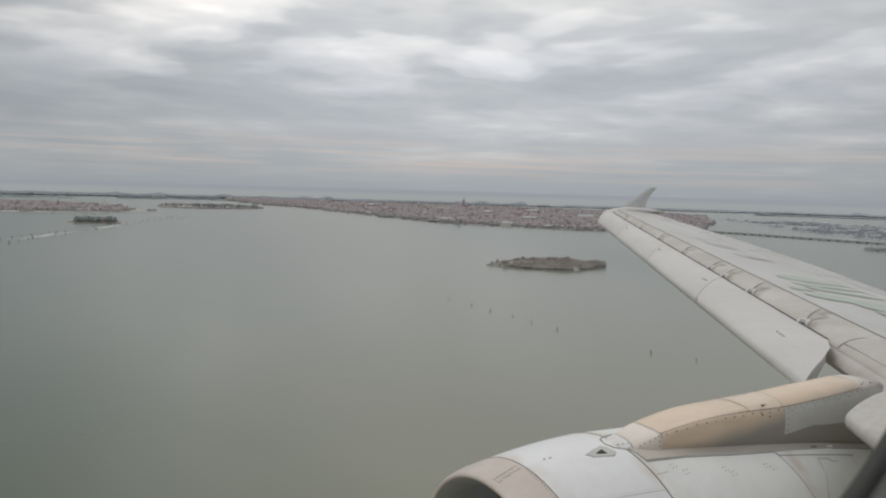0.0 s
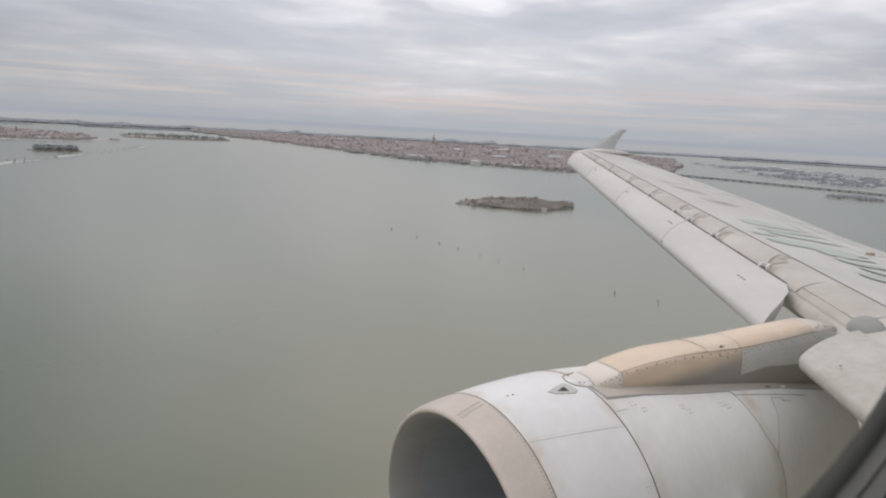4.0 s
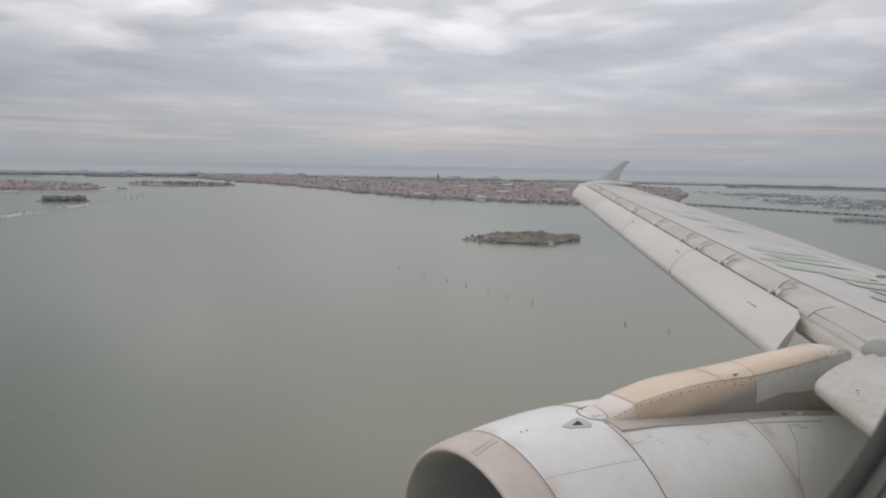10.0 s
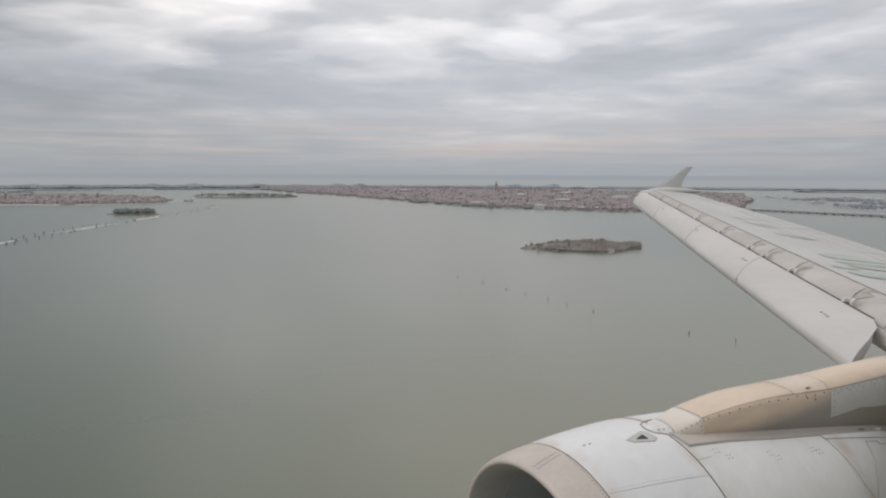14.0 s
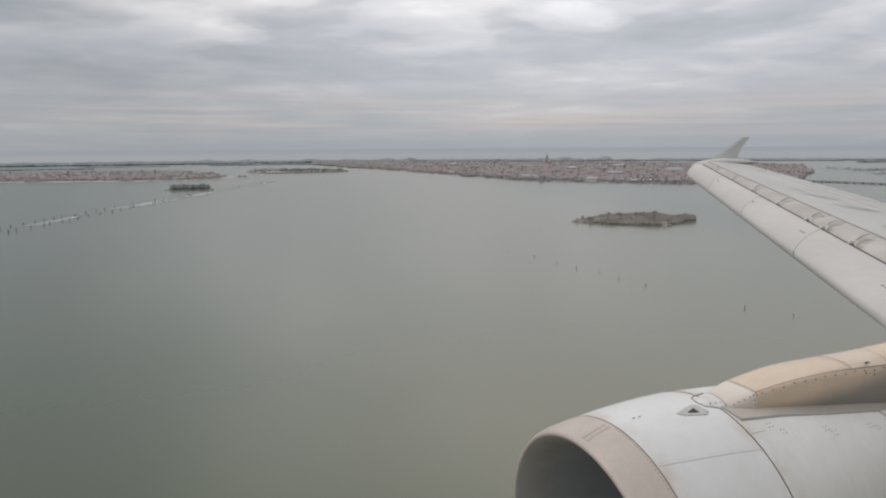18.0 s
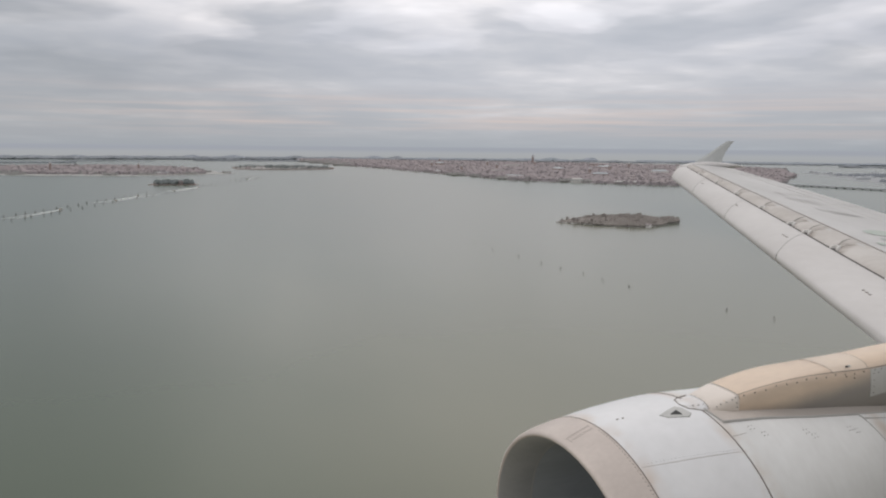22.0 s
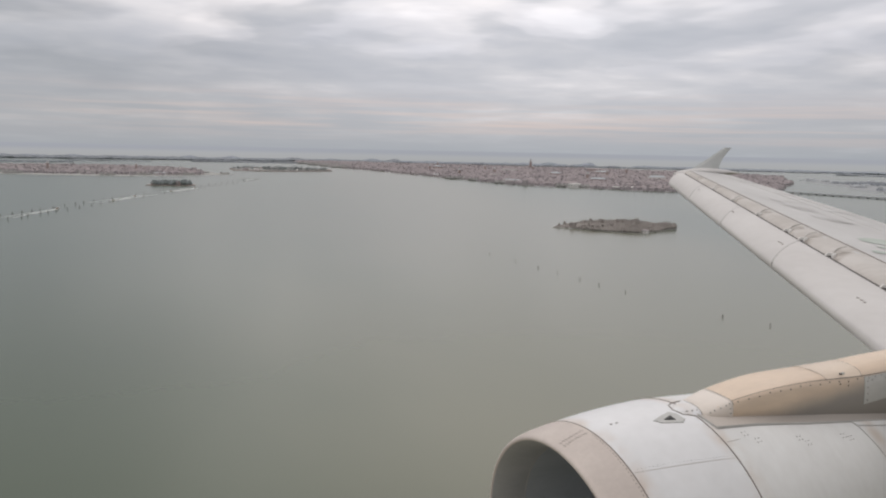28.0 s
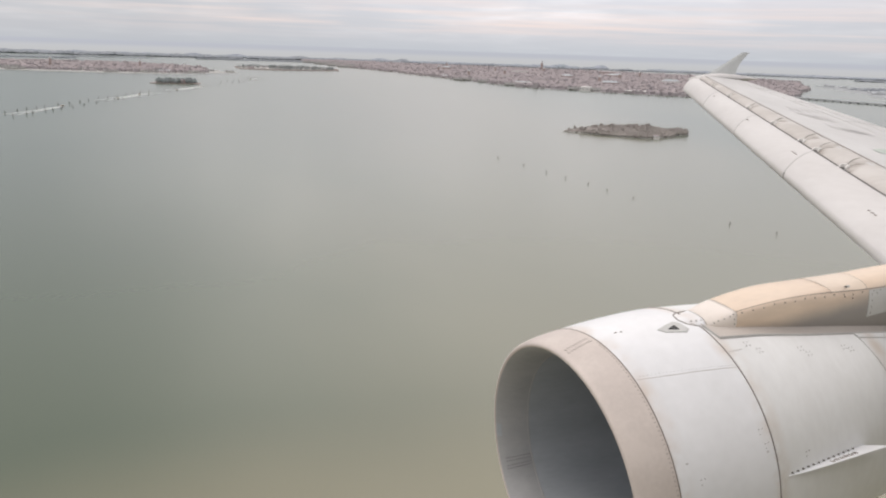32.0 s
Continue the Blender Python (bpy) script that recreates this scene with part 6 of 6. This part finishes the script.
def boat(x, y, ang, length, label, deck_mat, wake):
    ob = thing("motorboat", label, "boat", (x, y, 0), group="boats in the channel")
    ob.rotation_euler = (0, 0, ang)
    L, w = length, length * 0.26
    rings = []
    for s, k, zk in ((0, 0.85, 0.0), (0.3, 1.0, 0.0), (0.6, 0.95, 0.05), (0.85, 0.55, 0.2), (1.0, 0.03, 0.4)):
        xx = -L / 2 + L * s
        rings.append([(xx, -w / 2 * k, 0.9 + zk), (xx, -w / 2 * k * 0.8, 0.1), (xx, 0, -0.3), (xx, w / 2 * k * 0.8, 0.1), (xx, w / 2 * k, 0.9 + zk)])
    v, f = loft(rings)
    part("hull", fixed(mesh_of(v, f, M_hull)), ob, "white hull")
    part("deck", box_mesh(-L * 0.45, L * 0.3, -w * 0.4, w * 0.4, 0.85, 0.98, deck_mat, 0.02), ob, "varnished deck")
    part("cabin", box_mesh(-L * 0.3, L * 0.12, -w * 0.34, w * 0.34, 0.98, 1.9, deck_mat, 0.08), ob, "low wooden cabin")
    part("cabin_window", box_mesh(-L * 0.28, L * 0.1, -w * 0.35, w * 0.35, 1.25, 1.65, M_cabinglass, 0.02), ob, "dark cabin windows")
    part("cabin_roof", box_mesh(-L * 0.31, L * 0.14, -w * 0.37, w * 0.37, 1.9, 2.0, M_hull, 0.03), ob)
    if wake:
        # churned water: ragged foam ridges spreading behind
        wv_, wf_ = [], []
        rr = random.Random(int(x * 7 + y))
        for side in (-1, 0, 1):
            prev = None
            for i in range(26):
                u = i / 25
                xx = -L * 0.4 - wake * u
                yy = side * (w * 0.4 + wake * 0.055 * u)
                half = (w * 0.32 + 0.9 * u) * (1 - 0.75 * u) * rr.uniform(0.6, 1.3) + 0.1
                o = len(wv_)
                wv_ += [(xx, yy - half, 0.03), (xx, yy, 0.05 + 0.3 * (1 - u)), (xx, yy + half, 0.03)]
                if prev is not None:
                    wf_ += [(prev, prev + 1, o + 1, o), (prev + 1, prev + 2, o + 2, o + 1)]
                prev = o
        wk = new("boat_wake", mesh_of(wv_, wf_, M_foam))
        wk.matrix_world = Matrix.Translation((x, y, 0)) @ Matrix.Rotation(ang, 4, "Z")
        tagged(wk, "white foaming wake behind a boat", "wake", group="boat wakes in the channel", kind="stuff")
    return ob


for u, off, way, wake in ((0.30, 3, 1, 120), (0.42, -4, -1, 160), (0.50, 4, 1, 140), (0.60, -3, -1, 120), (0.68, 3, 1, 140), (0.86, -3, -1, 110)):
    p, dd = channel(u)
    nrm = Vector((-dd.y, dd.x))
    q = p + nrm * off
    boat(q.x, q.y, math.atan2(dd.y * way, dd.x * way), 9.0, "white motorboat with varnished cabin running along the channel", M_boatwood, wake)
boat(640, 690, 0.6, 7.0, "small white boat lying still on the lagoon", M_hull, 0)
sail = thing("sailing_boat", "small sailing boat with a white sail on the open lagoon", "boat", (590, 640, 0))
v, f = loft([[(xx, -0.9 * k, 0.7), (xx, 0, -0.2), (xx, 0.9 * k, 0.7)] for xx, k in ((-3, 0.7), (0, 1), (2, 0.7), (3.2, 0.05))])
part("hull", fixed(mesh_of(v, f, M_hull)), sail)
part("mast", box_mesh(0.3, 0.42, -0.06, 0.06, 0.5, 8.2, M_pole), sail)
part("sail", fixed(mesh_of([(0.3, 0.02, 1.4), (-2.8, 0.35, 1.5), (0.3, 0.02, 8.0), (0.3, -0.02, 1.4), (-2.8, 0.31, 1.5), (0.3, -0.02, 8.0)], [(0, 1, 2), (5, 4, 3), (0, 1, 4, 3), (1, 2, 5, 4), (2, 0, 3, 5)], M_sail)), sail)
